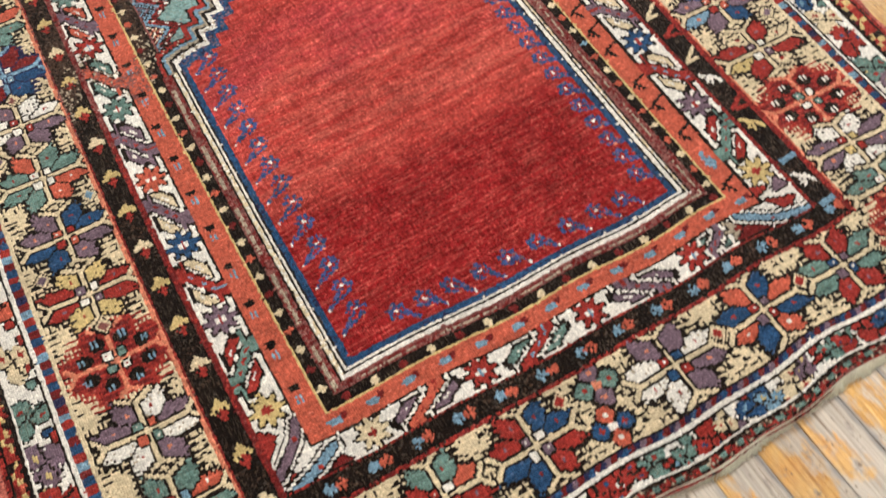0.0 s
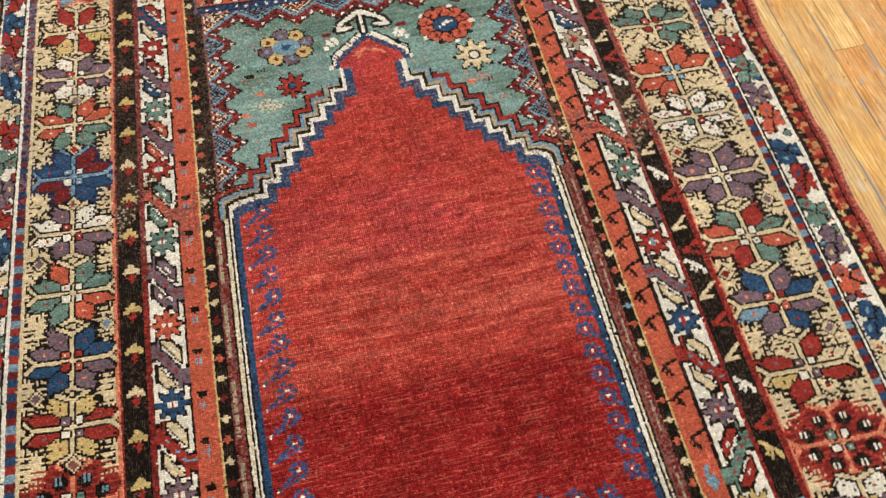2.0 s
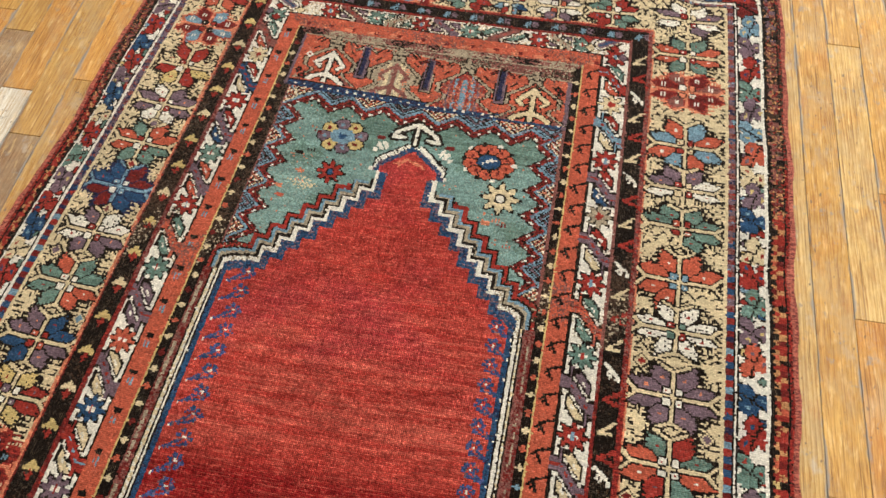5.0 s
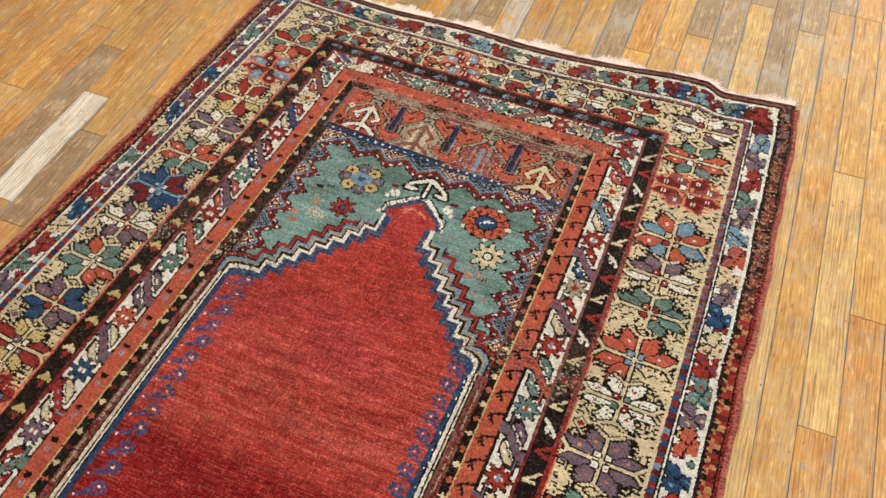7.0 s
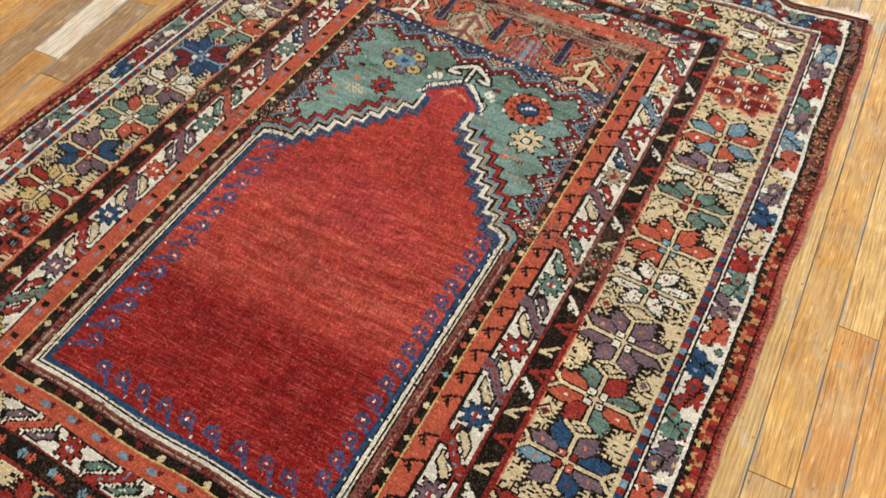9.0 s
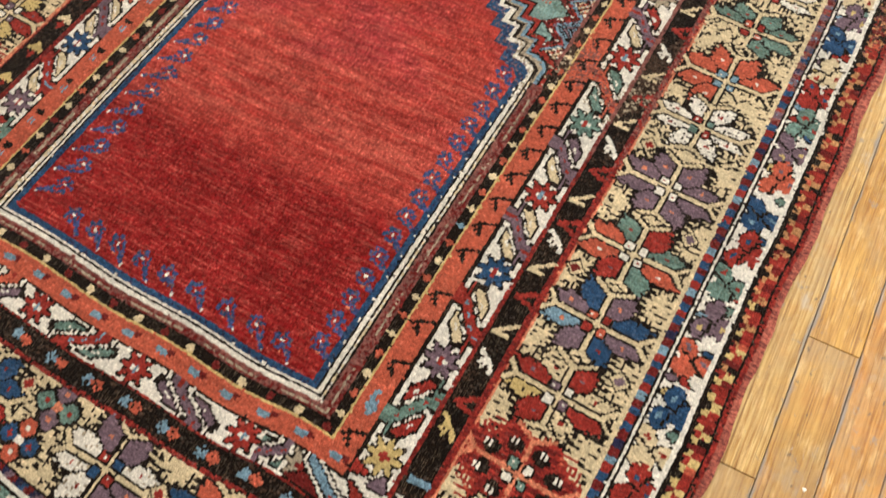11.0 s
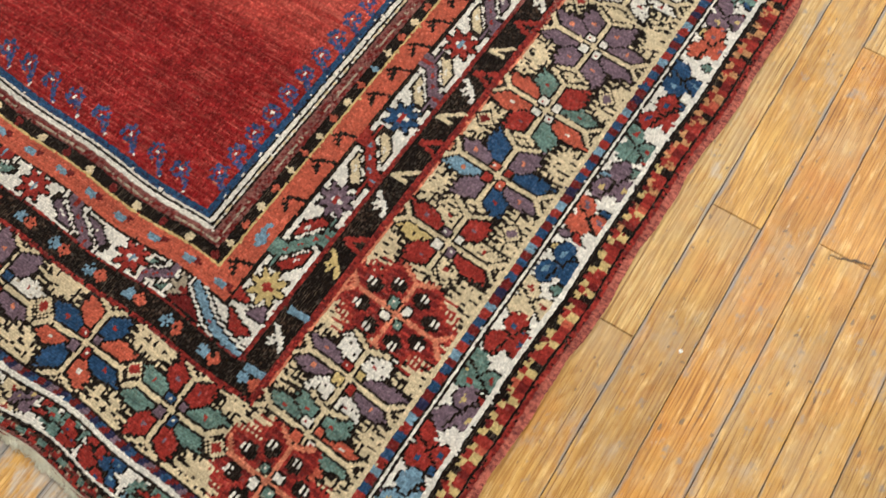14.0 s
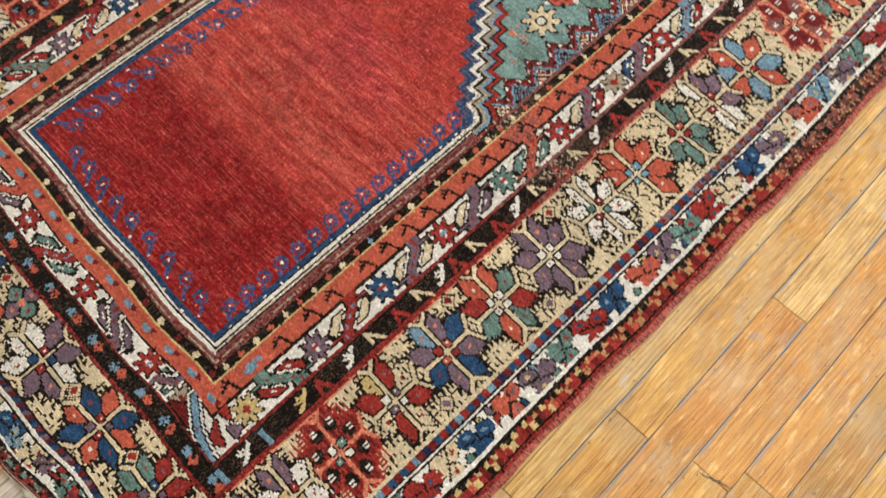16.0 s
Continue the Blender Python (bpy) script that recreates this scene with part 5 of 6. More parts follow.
for u, v, body, core in ((-0.392, 0.538, "k", "w"), (-0.268, 0.533, "e", "e"), (-0.137, 0.526, "m", "l"), (-0.013, 0.521, "k", "y")):
    part, a, b = window(u, v, 0.075, 0.073)
    gap = np.abs(a)
    half = np.interp(b, (-0.050, -0.024, -0.018, -0.012, 0.006, 0.036), (0.058, 0.024, 0.024, 0.040, 0.040, 0.0))

    def hull(n):
        return (gap < half + n * np.where(b > 0, 1.35, 1.0)) & (b < 0.038 + n) & (b > -0.046)

    for n, c in ((0.0112, "k"), (0.0086, "e"), (0.0034, "k")):
        stamp(part, hull(n), c)
    stamp(part, hull(0.0008), "o" if core in "wy" else body)
    if core in "wy":
        stamp(part, hull(0.0) & (b < -0.030) & (gap > 0.030), "m")
    m = segment(a, b, (0, -0.042), (0, 0.020), 0.0085)
    for sa in (-1, 1):
        m |= segment(a * sa, b, (0, 0.025), (0.026, -0.002), 0.0080) | segment(a * sa, b, (0.026, -0.002), (0.017, -0.011), 0.0060)
        m |= segment(a * sa, b, (0, -0.026), (0.020, -0.034), 0.0085) | segment(a * sa, b, (0.020, -0.034), (0.032, -0.043), 0.0085)
    if core in "wy":
        stamp(part, grow(m, 1) & hull(0.0), body)
        stamp(part, grow(m, 2) & hull(0.0) & (speck[part] < 0.4), body)
        stamp(part, m & hull(-0.001), core)
    elif core == "l":
        stamp(part, hull(0.0008) & (speck[part] < 0.45), "r")
        stamp(part, hull(0.0008) & (speck[part] > 0.85), "s")
        stamp(part, (gap < 0.0055) & (b < 0.022) & hull(0) & (speck[part] < 0.85), "l")
        stamp(part, (np.abs(gap - 0.015) < 0.0028) & hull(0) & (speck[part] < 0.45), "l")
        stamp(part, (np.abs(gap - 0.026) < 0.0028) & hull(0) & (speck[part] < 0.45), "p")
    else:
        stamp(part, (np.abs(gap - 0.012) < 0.004) & hull(0) & (speck[part] < 0.8), "y")
        stamp(part, (np.abs(gap - 0.024) < 0.003) & hull(0) & (speck[part] < 0.5), "s")
        stamp(part, m & hull(-0.001), "m")
    # forked stem on the tip, and little strokes either side
    stem = (gap < 0.0040) & (b > 0.047) & (b < 0.067)
    for sa in (-1, 1):
        stem |= segment(a * sa, b, (0.0, 0.058), (0.012, 0.050), 0.004) | segment(a * sa, b, (0.012, 0.050), (0.015, 0.056), 0.003)
        stamp(part, segment(a * sa, b, (0.022, 0.058), (0.032, 0.048), 0.003) | segment(a * sa, b, (0.030, 0.060), (0.040, 0.050), 0.003) | segment(a * sa, b, (0.032, 0.036), (0.040, 0.028), 0.003), "k")
    stamp(part, grow(stem, 1) & (b < 0.068), "k")
    stamp(part, stem, "e")
    claim(part, (hull(0.0112) | grow(stem, 1)) & panel[part], "arrow")
for u, v in ((-0.331, 0.556), (-0.206, 0.548), (-0.073, 0.546)):
    part, a, b = window(u, v, 0.03, 0.046)
    for sa in (-1, 1):
        stamp(part, segment(a * sa, b, (0.0, 0.036), (0.020, 0.024), 0.0075), "k")
        stamp(part, segment(a * sa, b, (0.0, 0.036), (0.020, 0.024), 0.0030), "e" if u < -0.3 else "d")
    stamp(part, (np.abs(a) < 0.0115) & (b > -0.042) & (b < 0.004), "k")
    stamp(part, (np.abs(a) < 0.0092) & (b > -0.040) & (b < 0.002), "p" if u != -0.206 else "e")
    stamp(part, (np.abs(a) < 0.0075) & (b > -0.036) & (b < 0.036), "p")
    stamp(part, (np.abs(a) < 0.0056) & (b > -0.034) & (b < 0.034), "k")
    stamp(part, (np.abs(a) < 0.0040) & (b > -0.032) & (b < 0.032), "n")
    claim(part, (np.abs(a) < 0.0115) & (b > -0.042) & (b < 0.036) & panel[part], "post")
for u, v in ((-0.436, 0.552), (-0.446, 0.512), (-0.436, 0.50), (0.028, 0.553), (0.035, 0.545)):
    part, a, b = window(u, v, 0.012, 0.012)
    stamp(part, np.abs(a) + np.abs(b) < 0.008, "w" if v > 0.55 and u < 0 else "k")
    stamp(part, np.abs(a) + np.abs(b) < 0.003, "r")

# curled blue flowers along the sides and foot of the red field


def tendril(u, v, du, dv, turn):
    """A curled flower at (u, v): five knobs round a light heart, on a stem that leans back to the edge by (du, dv)."""
    part, a, b = window(u, v, 0.045, 0.045)
    m = np.zeros(a.shape, bool)
    away = math.atan2(-dv, -du)
    for k in range(-2, 3):
        ang = away + k * 1.02 + 0.25 * turn
        m |= ellipse(a, b, 0.0086 * math.cos(ang), 0.0086 * math.sin(ang), 0.0038, 0.0036)
    m |= segment(a, b, (-du * 0.15, -dv * 0.15), (du, dv), 0.0046)
    m |= segment(a, b, (du * 0.2 - turn * dv * 0.25, dv * 0.2 + turn * du * 0.25), (du * 0.9, dv * 0.9), 0.0036)
    m &= np.hypot(a, b) > 0.0034
    red = (G[part] == IX["F"])
    chance = rng.random(a.shape)
    stamp(part, m & red & (chance > 0.06), "i")
    stamp(part, m & red & (chance > 0.70), "b")
    stamp(part, m & red & (chance > 0.88), "p")
    claim(part, m & red, "sprig")
    stamp(part, np.hypot(a, b) < 0.0020, "w")
    stamp(part, np.hypot(a - du * 1.05, b - dv * 1.05) < 0.0017, "w")
    if turn * (u + v) % 0.02 > 0.009:
        stamp(part, np.hypot(a - 0.004, b + 0.012) < 0.0016, "s")


for v in np.arange(-0.3394, 0.10, 0.0334):
    tendril(-0.391, v, -0.026, -0.021, 1)
for v in np.arange(-0.347, 0.10, 0.0310):
    tendril(-0.005, v, 0.022, -0.018, -1)
for u in (-0.352, -0.317, -0.281, -0.243, -0.205, -0.164, -0.120, -0.079, -0.043):
    tendril(u, -0.3655, 0.020, -0.018, 1)

# corroded zone: over part of its length the black wool has browned and the colours beside it have greyed
ragged = V + 0.03 * np.sin(U * 60) + 0.03 * (rng.random(U.shape) - 0.5)
brown = (SIDE == 1) & (ragged > 0.105) & (ragged < 0.60) & ((BAND == S_MAUVE) | (BAND == S_RED1)) & (G == IX["k"])
fill(brown & (rng.random(U.shape) < np.where(ragged < 0.24, 0.8, 0.3)), "K")
brown = (SIDE == 0) & (ragged > 0.095) & (ragged < 0.22) & ((BAND == S_MAUVE) | (BAND == S_RED1)) & (G == IX["k"])
fill(brown & (rng.random(U.shape) < 0.8), "K")
grey = (np.exp(-(((ragged - 0.125) / 0.035) ** 2)) > 0.45) & ((U < -0.36) | (U > -0.02) & (U < 0.18)) & (BAND < S_RED2)
fill(grey & (G == IX["o"]) & (rng.random(U.shape) < 0.45), "m")
fill(grey & (G == IX["r"]) & (rng.random(U.shape) < 0.40), "K")
fill(grey & (G == IX["w"]) & (rng.random(U.shape) < 0.35), "e")
fill(grey & (G == IX["K"]) & (rng.random(U.shape) < 0.30), "e")
# single knots tied in a neighbouring dye, as in hand work
for step, axis in ((1, 1), (-1, 1), (1, 0)):
    swap = rng.random(U.shape) < 0.012 + 0.030 * np.clip((V - 0.05) / 0.25, 0, 1)
    shifted = np.roll(G, step, axis=axis)
    G[swap] = shifted[swap]
# soiled white wool towards the head of the rug
soiled = (G == IX["w"]) & (SIDE == 2) & ((BAND == S_WHITE) | (BAND == S_ORANGE) | (BAND == S_BARBER))
fill(soiled & (rng.random(U.shape) < 0.22), "e")
fill(soiled & (rng.random(U.shape) < 0.20), "y")

# ---------------------------------------------------------------- the rug: cloth lying on the floor
PULL_X = (-0.1864, 0.9842, 0.0341, 0.0308, -0.0360, 0.0061, 0.0011, 0.0461, -0.0315, -0.0200)
PULL_Y = (0.1225, -0.0568, 0.9986, 0.0338, 0.0194, 0.0199, -0.0128, 0.0172, 0.0700, 0.0304)


def pulled(c, u, v):
    a, b = u + 0.2, v - 0.1
    return c[0] + c[1] * a + c[2] * b + c[3] * a * a + c[4] * a * b + c[5] * b * b + c[6] * a ** 3 + c[7] * a * a * b + c[8] * a * b * b + c[9] * b ** 3


def lay(u, v):
    """From the woven design to its place on the floor: the slight pull and ripple of the old cloth."""
    x, y = pulled(PULL_X, u, v), pulled(PULL_Y, u, v)
    low = np.exp(-((v + 0.69) / 0.09) ** 2)
    high = np.exp(-((v - 0.86) / 0.08) ** 2)
    y = y + low * (0.003 * np.sin(u * 21 + 0.6) + 0.002 * np.sin(u * 47)) + high * 0.003 * np.sin(u * 17 + 1.0)
    y = y + 0.0022 * np.sin(u * 33 + 0.5) * np.exp(-((v + 0.45) / 0.10) ** 2)
    # one fold lifts the head end
    fold = high / (1 + np.exp(-(u - 0.11) / 0.03)) / (1 + np.exp(-(0.248 - u) / 0.007))
    y = y + 0.016 * fold
    right = np.exp(-((u - 0.41) / 0.06) ** 2)
    left = np.exp(-((u + 0.81) / 0.06) ** 2)
    x = x + right * (0.0014 * np.sin(v * 19) + 0.0010 * np.sin(v * 43)) + left * (0.002 * np.sin(v * 23 + 1) + 0.012 * np.exp(-((v - 0.25) / 0.22) ** 2))
    z = 0.0075 + 0.0010 * np.sin(u * 9 + v * 5) + low * 0.0014 * (1 + np.sin(u * 21 + 2.0)) + high * 0.0010 * (1 + np.sin(u * 17)) + right * 0.0005 * (1 + np.sin(v * 19)) + 0.007 * fold
    return x, y, z


vu = np.linspace(-0.810, 0.410, NU + 1)
vv = np.linspace(-0.686, 0.862, NV + 1)
VU, VV = np.meshgrid(vu, vv)
jit = rng.normal(0, 0.00046, (2, *VU.shape))
# rows of knots are not quite straight
row_drift = 0.0010 * np.sin(VU * 13 + 0.8) + 0.0006 * np.sin(VU * 41)
RX, RY, RZ = lay(VU + jit[0], VV + jit[1] + row_drift)
RZ = RZ + rng.normal(0, 0.00016, RZ.shape)
POINTS = np.stack([RX, RY, RZ], -1).reshape(-1, 3)

rug = new("prayer_rug")
tagged(rug, "worn antique red prayer rug with stepped niche and floral borders", "rug")


def cloth(name, mask, parent, label=""):
    """The knots under a mask as one mesh, each knot a facet of its own dye."""
    j, i = np.nonzero(mask)
    if len(j) == 0:
        return None
    w = NU + 1
    corners = np.stack([j * w + i, j * w + i + 1, (j + 1) * w + i + 1, (j + 1) * w + i], -1)
    used, index = np.unique(corners, return_inverse=True)
    me = bpy.data.meshes.new(name)
    n = len(j)
    me.vertices.add(len(used))
    me.vertices.foreach_set("co", POINTS[used].astype(np.float32).ravel())
    me.loops.add(4 * n)
    me.loops.foreach_set("vertex_index", index.reshape(-1).astype(np.int32))
    me.polygons.add(n)
    me.polygons.foreach_set("loop_start", np.arange(0, 4 * n, 4, dtype=np.int32))
    knots = np.stack([np.stack([i, j], -1), np.stack([i + 1, j], -1), np.stack([i + 1, j + 1], -1), np.stack([i, j + 1], -1)], 1).astype(np.float32)
    codes = G[mask]
    present = np.unique(codes)
    for k in present:
        me.materials.append(WOOLS[k])
    me.polygons.foreach_set("material_index", np.searchsorted(present, codes).astype(np.int32))
    me.update(calc_edges=True)
    me.uv_layers.new(name="knots").data.foreach_set("uv", knots.ravel())
    ob = new(name, me)
    ob.parent = parent
    if label:
        tagged(ob, label)
    return ob


spandrel = above & ~panel & ~faded_head
niche = (BAND < S_BLUE) & ~spandrel & ~panel & ~faded_head
MOTIF[ROSETTES >= 0] = -1


def woven(name, mask, label):
    """One band of the rug under its own name, with each ornament that stands in it as a piece of its own."""
    marks, sizes = np.unique(MOTIF[mask], return_counts=True)
    kept = [k for k, n in zip(marks, sizes) if k >= 0 and n >= 8]
    ground = cloth(name, mask & ~np.isin(MOTIF, kept), rug, label)
    for k in kept:
        cloth(motif_names[k], mask & (MOTIF == k), ground)
    return ground


woven("field", niche, "plain madder-red field edged with blue curled flowers")
woven("spandrel", spandrel & ~niche, "teal-green spandrels with flowers and zigzag frieze")
woven("arrow_panel", panel & ~niche & ~spandrel, "orange-red panel with a row of arrow motifs")
woven("faded_stripe", faded_head & ~panel, "brown and mauve stripe with corroded worn pile")
rest = ~(niche | spandrel | panel | faded_head)
woven("inner_guard", rest & (BAND < S_MAUVE), "narrow ivory, black and mauve lines")
woven("dotted_stripe", rest & (BAND == S_MAUVE), "dark brown stripe with light dots")
woven("orange_stripe", rest & (BAND == S_DOTS), "orange stripe with dark hooks and blue tufts")
woven("vine_border", rest & (BAND == S_ORANGE), "ivory border with star flowers and slanted ribbons")
woven("dark_stripe", rest & (BAND >= S_VINE) & (BAND <= S_DARK), "brown-black stripe with yellow bushes and white hooks")
border = woven("main_border", rest & (BAND == S_RED2) & (ROSETTES < 0), "straw-coloured border ground with dark teeth")
for k in range(rosette_count):
    cloth("rosette", ROSETTES == k, border)
woven("barber_stripe", rest & (BAND == S_MAIN), "narrow red and blue barber stripe")
woven("outer_border", rest & (BAND >= S_BARBER) & (BAND <= S_WHITE), "ivory outer border with leaf clusters")
woven("edge_stripe", rest & (BAND >= S_OUTER), "dark edge stripe with red and yellow checks")

# thickness: back of the rug and its cut sides
rim_u = np.concatenate([vu, np.full(NV + 1, 0.410), vu[::-1], np.full(NV + 1, -0.810)])
rim_v = np.concatenate([np.full(NU + 1, -0.686), vv, np.full(NU + 1, 0.862), vv[::-1]])
rx, ry, rz = lay(rim_u, rim_v)
count = len(rx)
verts = [(x, y, z - 0.0003) for x, y, z in zip(rx, ry, rz)] + [(x, y, max(0.0006, z - 0.0065)) for x, y, z in zip(rx, ry, rz)]
mesh_ob("cut_side", verts, [(k, (k + 1) % count, count + (k + 1) % count, count + k) for k in range(count)], BACKING, rug)
bu, bv = np.meshgrid(np.linspace(-0.805, 0.405, 62), np.linspace(-0.68, 0.856, 78))
bx, by, bz = lay(bu, bv)
verts = np.stack([bx, by, np.maximum(0.0008, bz - 0.006)], -1).reshape(-1, 3)
mesh_ob("backing", verts, [(j * 62 + i, j * 62 + i + 1, (j + 1) * 62 + i + 1, (j + 1) * 62 + i) for j in range(77) for i in range(61)], BACKING, rug)


def cord(name, us, vs, radius, mat, label, twist):
    """A wrapped cord sewn along a side: a ribbed tube lying on the floor."""
    x, y, z = lay(us, vs)
    ring, verts, faces = 8, [], []
    n = len(us)
    for k in range(n):
        r = radius * (1 + 0.13 * math.sin(k * 1.9) + 0.10 * math.sin(k * 0.23) + 0.06 * random.random())
        side = 0.0009 * math.sin(k * 0.11) + 0.0005 * math.sin(k * 0.31)
        for j in range(ring):
            ang = 2 * math.pi * j / ring
            verts.append((x[k] + side + twist * r * 1.35 * math.cos(ang), y[k], 0.0045 + r * 0.85 * math.sin(ang) * 0.9 + 0.0008))
    for k in range(n - 1):
        for j in range(ring):
            a, b = k * ring + j, k * ring + (j + 1) % ring
            faces.append((a, b, b + ring, a + ring))
    ob = mesh_ob(name, verts, faces, mat, rug, label)
    for p in ob.data.polygons:
        p.use_smooth = True
    return ob


line_v = np.linspace(-0.684, 0.858, 640)
for k in range(3):
    cord("selvedge", np.full(640, 0.4090 + 0.0036 * k), line_v, 0.0020 - 0.0001 * k, SELVEDGE, "red wrapped wool selvedge cord", 1)
for k in range(3):
    cord("selvedge", np.full(640, -0.8095 - 0.0036 * k), line_v, 0.0020 - 0.0001 * k, SELVEDGE, "red wrapped wool selvedge cord", 1)


def fringe(name, v, direction, count, length, thick, mat, label):
    """Short frayed ends of the warps, lying over the edge and on the boards."""
    verts, faces = [], []
    us = -0.808 + 1.216 * (np.arange(count) + np.random.rand(count)) / count
    x, y, z = lay(us, np.full(count, v))
    for k in range(count):
        n = 4
        reach = length * (0.45 + 0.75 * random.random()) * (0.8 + 0.3 * math.sin(us[k] * 37) + 0.15 * math.sin(us[k] * 160))
        lean_x, w = random.gauss(0, 0.0060), thick * (0.6 + 0.8 * random.random())
        base = len(verts)
        for s in range(n + 1):
            t = s / n
            cx = x[k] + lean_x * t * t + random.gauss(0, 0.0004)
            cy = y[k] + direction * (reach * t - 0.003)
            cz = (z[k] + 0.0004) * (1 - t) ** 1.2 + 0.0010 + 0.0022 * random.random() * t
            for dx, dz in ((-w, 0), (0, w), (w, 0)):
                verts.append((cx + dx * (1 - 0.6 * t), cy, cz + dz))
        for s in range(n):
            a = base + 3 * s
            faces += [(a, a + 1, a + 4, a + 3), (a + 1, a + 2, a + 5, a + 4)]
    ob = mesh_ob(name, verts, faces, mat, rug, label)
    return tagged(ob, kind="stuff")


fringe("upper_fringe", 0.862, 1, 6500, 0.0290, 0.0018, FRINGE, "short pinkish cream frayed fringe")
fringe("lower_fringe", -0.686, -1, 5200, 0.0088, 0.0010, FRINGE_PALE, "very short pale frayed fringe")

# ---------------------------------------------------------------- the floor: narrow strip boards
STRIP = 0.0573
ORIGIN = 0.4645                 # x of one long joint at y = 0
rng_f = random.Random(11)
board_meshes = {}


def board_mesh(length, kind, width=STRIP):
    key = (round(length, 4), kind)
    if key not in board_meshes:
        half, gap, top = width / 2 - 0.00035, 0.0005, 0.0
        verts, faces = [], []
        rings = [(half, 0, -0.018), (half, 0, top - 0.0006), (half - 0.0005, 0.0005, top)]
        for w, inset, z in rings:
            verts += [(-w, inset + gap, z), (w, inset + gap, z), (w, length - inset - gap, z), (-w, length - inset - gap, z)]
        for r in range(2):
            for k in range(4):
                a, b = r * 4 + k, r * 4 + (k + 1) % 4
                faces.append((a, b, b + 4, a + 4))
        faces.append((8, 9, 10, 11))
        me = bpy.data.meshes.new("board")
        me.from_pydata(verts, [], faces)
        me.materials.append(BOARD_MATS[kind])
        board_meshes[key] = me
    return board_meshes[key]


# joints and looks of the rows that show beside the rug: row -> [(where the board starts, look)], from the foot up
SHOWN = {
    0: [(-1.60, "honey"), (-0.25, "straw"), (1.20, "dull"), (1.60, "honey")],
    1: [(-1.70, "honey"), (-0.95, "honey"), (-0.072, "gold"), (1.30, "dull")],
    2: [(-1.50, "gold"), (-0.80, "amber"), (0.204, "straw"), (0.78, "gold"), (1.30, "amber")],
    3: [(-1.80, "honey"), (-0.90, "honey"), (-0.054, "amber"), (0.446, "gold"), (1.30, "straw")],
    4: [(-1.40, "honey"), (-0.60, "honey"), (-0.019, "amber"), (0.80, "dull"), (1.6, "honey")],
    5: [(-1.90, "amber"), (-0.72, "honey"), (0.30, "amber"), (1.1, "amber")],
    -1: [(-1.5, "honey"), (-0.4, "dull"), (1.75, "honey")],
    -2: [(-1.5, "honey"), (-0.4, "straw"), (1.26, "dull")],
    -3: [(-1.5, "worn"), (-0.4, "dull"), (1.5, "honey")],
    -4: [(-1.5, "worn"), (-0.4, "gold"), (1.09, "dull"), (1.8, "honey")],
    -5: [(-1.5, "weathered"), (-0.4, "gold"), (1.02, "honey")],
    -6: [(-1.5, "worn"), (-0.74, "weathered"), (-0.1, "gold"), (0.99, "amber")],
    -7: [(-1.5, "straw"), (-0.758, "worn"), (-0.1, "dull"), (1.2, "honey")],
    -8: [(-1.5, "weathered"), (-0.4, "honey"), (1.3, "amber")],
    -9: [(-1.5, "worn"), (-0.2, "honey"), (1.15, "amber")],
    -10: [(-1.5, "weathered"), (-0.2, "amber"), (1.4, "honey")],
    -27: [(-1.6, "amber"), (-0.1, "honey"), (0.40, "amber"), (1.2, "honey")],
    -26: [(-1.6, "amber"), (-0.2, "honey"), (0.39, "amber"), (1.2, "honey")],
    -25: [(-1.6, "amber"), (-0.5, "amber"), (0.62, "honey"), (1.2, "amber")],
    -24: [(-1.6, "amber"), (-0.2, "brown"), (0.57, "honey"), (1.2, "honey")],
    -23: [(-1.6, "honey"), (-0.42, "amber"), (0.132, "white"), (0.432, "amber"), (1.05, "honey")],
    -22: [(-1.5, "amber"), (-0.6, "amber"), (0.09, "brown"), (0.335, "honey"), (1.1, "honey")],
    -21: [(-1.5, "honey"), (-0.3, "honey"), (0.47, "amber"), (1.3, "honey")],
}
floor = new("floor")
tagged(floor, "old varnished honey-coloured strip-board floor with worn grey patches", "floor", kind="structure")
for row in range(-30, 12):
    plan = list(SHOWN.get(row, ()))
    if not plan:
        plan.append((-2.0, rng_f.choice(("honey", "worn", "honey"))))
        y = -1.45 + rng_f.random() * 0.4
        while y < 2.1:
            if row < -21:
                kinds = ("amber", "amber", "honey", "amber", "brown")
            elif y < -0.45:
                kinds = ("weathered", "weathered", "worn") if row < -5 else ("worn", "honey")
            else:
                kinds = ("dull", "worn", "honey", "dull", "straw", "amber", "dull", "honey")
            plan.append((y, rng_f.choice(kinds)))
            y += rng_f.choice((0.45, 0.6, 0.75, 0.9, 1.1, 1.3))
    plan = [(max(a, -2.0), look_) for a, look_ in plan]
    plan[0] = (-2.0, plan[0][1])
    ends_y = [a for a, _ in plan[1:]] + [2.4]
    for (start, kind), stop in zip(plan, ends_y):
        ob = new("board", board_mesh(stop - start, kind))
        ob.parent = floor
        across = (row - 0.5) * STRIP
        ob.matrix_world = Matrix.Translation((ORIGIN + across, start, rng_f.uniform(-0.0004, 0.0)))
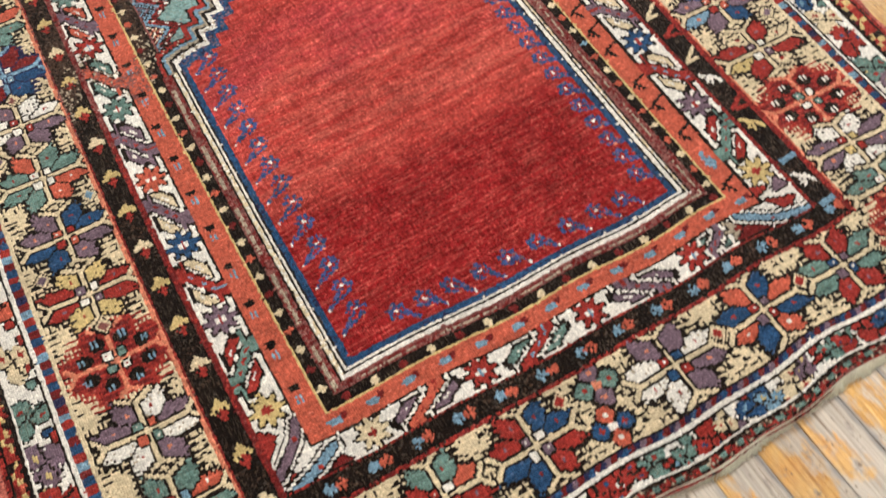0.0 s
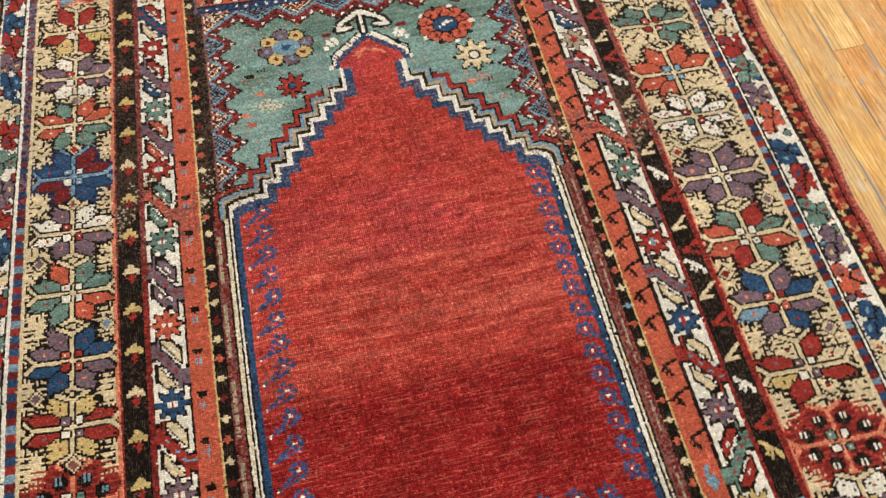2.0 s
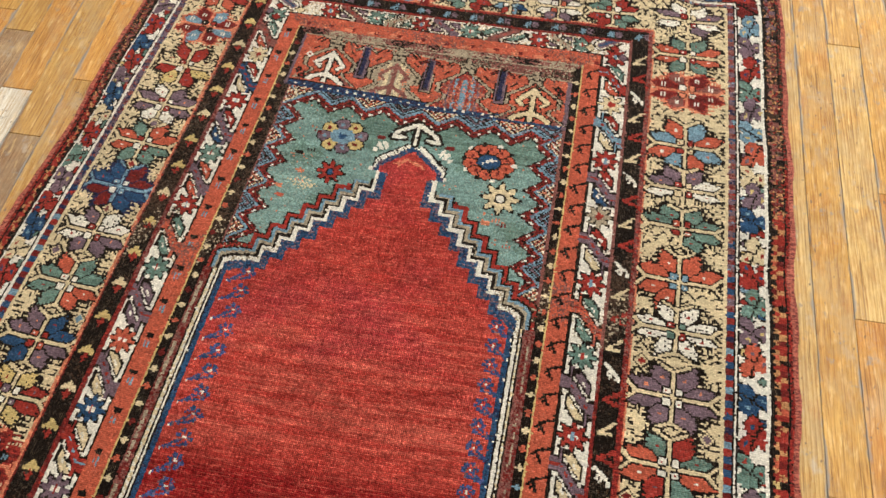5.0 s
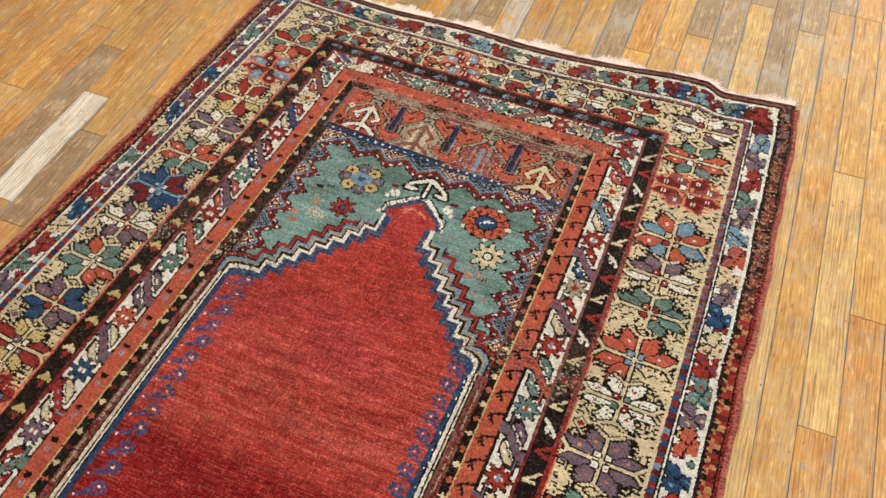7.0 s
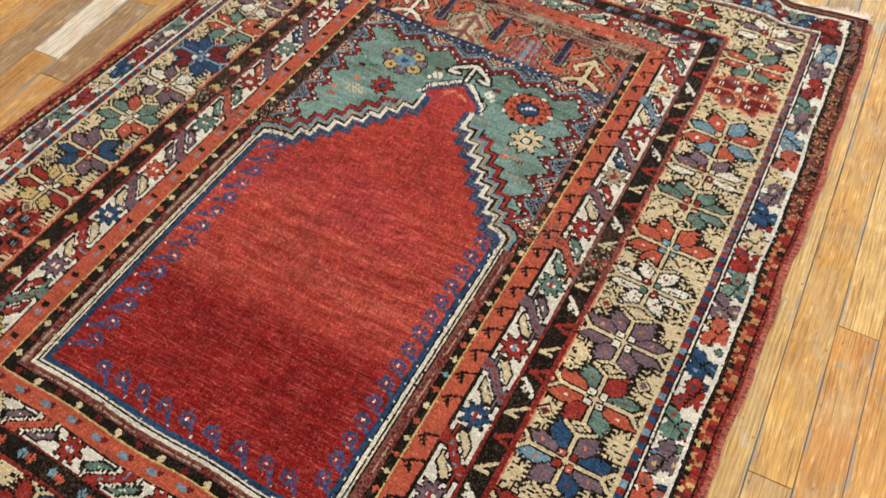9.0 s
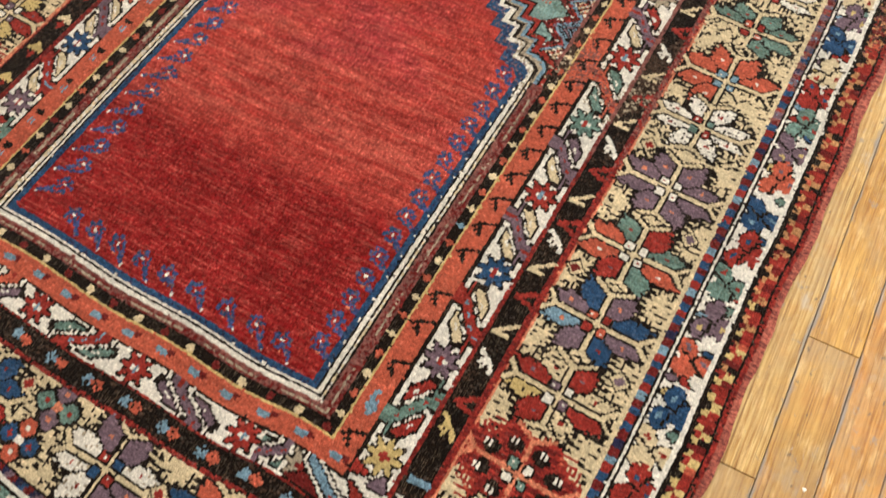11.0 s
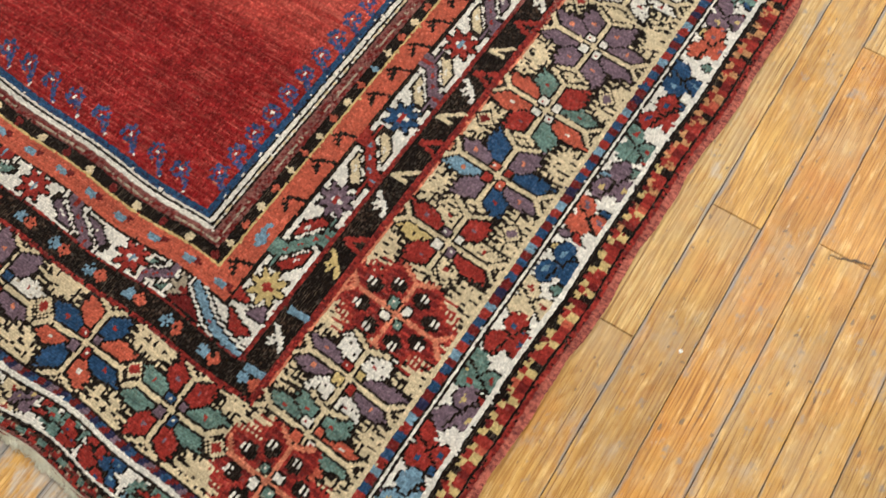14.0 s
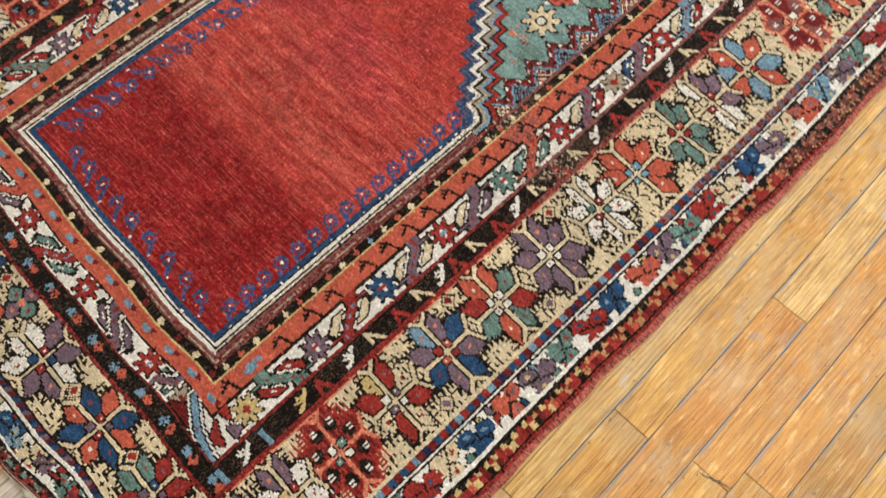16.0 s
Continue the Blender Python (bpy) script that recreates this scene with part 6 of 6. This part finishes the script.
# the rest of the floor, out to the walls
verts, faces = [], []
for x0, x1, y0, y1 in ((X0, -1.22, Y0, Y1), (1.02, X1, Y0, Y1), (-1.22, 1.02, 2.30, Y1), (-1.22, 1.02, Y0, -1.94)):
    n = max(1, round((x1 - x0) / STRIP))
    for k in range(n):
        a, b = x0 + (x1 - x0) * k / n, x0 + (x1 - x0) * (k + 1) / n
        v, f = box_data(a + 0.0006, b - 0.0006, y0, y1, -0.0175, -0.0025)
        faces += [tuple(i + len(verts) for i in q) for q in f]
        verts += v
tagged(mesh_ob("outer_boards", verts, faces, BOARD_MATS["outer"], floor, "plain honey-coloured strip boards"), kind="stuff")

# ---------------------------------------------------------------- marks on the boards
GOUGE = plain("dark_gouge", (0.12, 0.085, 0.06), 0.9, 0.3, 200.0)
FLECK = plain("white_paint", (0.86, 0.85, 0.80), 0.5, 0.05, 300.0)


def gouge(x0, y0, x1, y1, width):
    """A torn split in the wood: a ragged sliver, sunk in the middle and darker than the board."""
    n, verts, faces = 12, [], []
    nx, ny = -(y1 - y0), x1 - x0
    size = math.hypot(nx, ny)
    for k in range(n + 1):
        t = k / n
        half = width * (0.25 + math.sin(math.pi * t)) * random.uniform(0.35, 0.65)
        cx, cy = x0 + (x1 - x0) * t + random.gauss(0, 0.0006), y0 + (y1 - y0) * t + random.gauss(0, 0.0006)
        for side, z in ((-1, 0.0002), (0, 0.0009), (1, 0.0002)):
            verts.append((cx + side * half * nx / size, cy + side * half * ny / size, z))
    for k in range(n):
        a = 3 * k
        faces += [(a, a + 3, a + 4, a + 1), (a + 1, a + 4, a + 5, a + 2)]
    return mesh_ob("gouge", verts, faces, GOUGE, floor, "dark splintered gouge across a board")


for x0, y0, x1, y1, width in ((0.594, -0.061, 0.637, -0.047, 0.0024),):
    gouge(x0, y0, x1, y1, width)

bm = bmesh.new()
bmesh.ops.create_uvsphere(bm, u_segments=12, v_segments=6, radius=0.0021)
for vert in bm.verts:
    vert.co.x *= 1.0 + 0.25 * math.sin(3 * vert.co.y / 0.0021)
    vert.co.z = max(vert.co.z, 0.0) * 0.5
mesh = bpy.data.meshes.new("paint_fleck")
bm.to_mesh(mesh)
bm.free()
mesh.materials.append(FLECK)
fleck = new("paint_fleck", mesh)
fleck.matrix_world = Matrix.Translation((0.511, -0.2375, 0.0))
tagged(fleck, "tiny white paint drop dried on a floorboard", "paint drop")
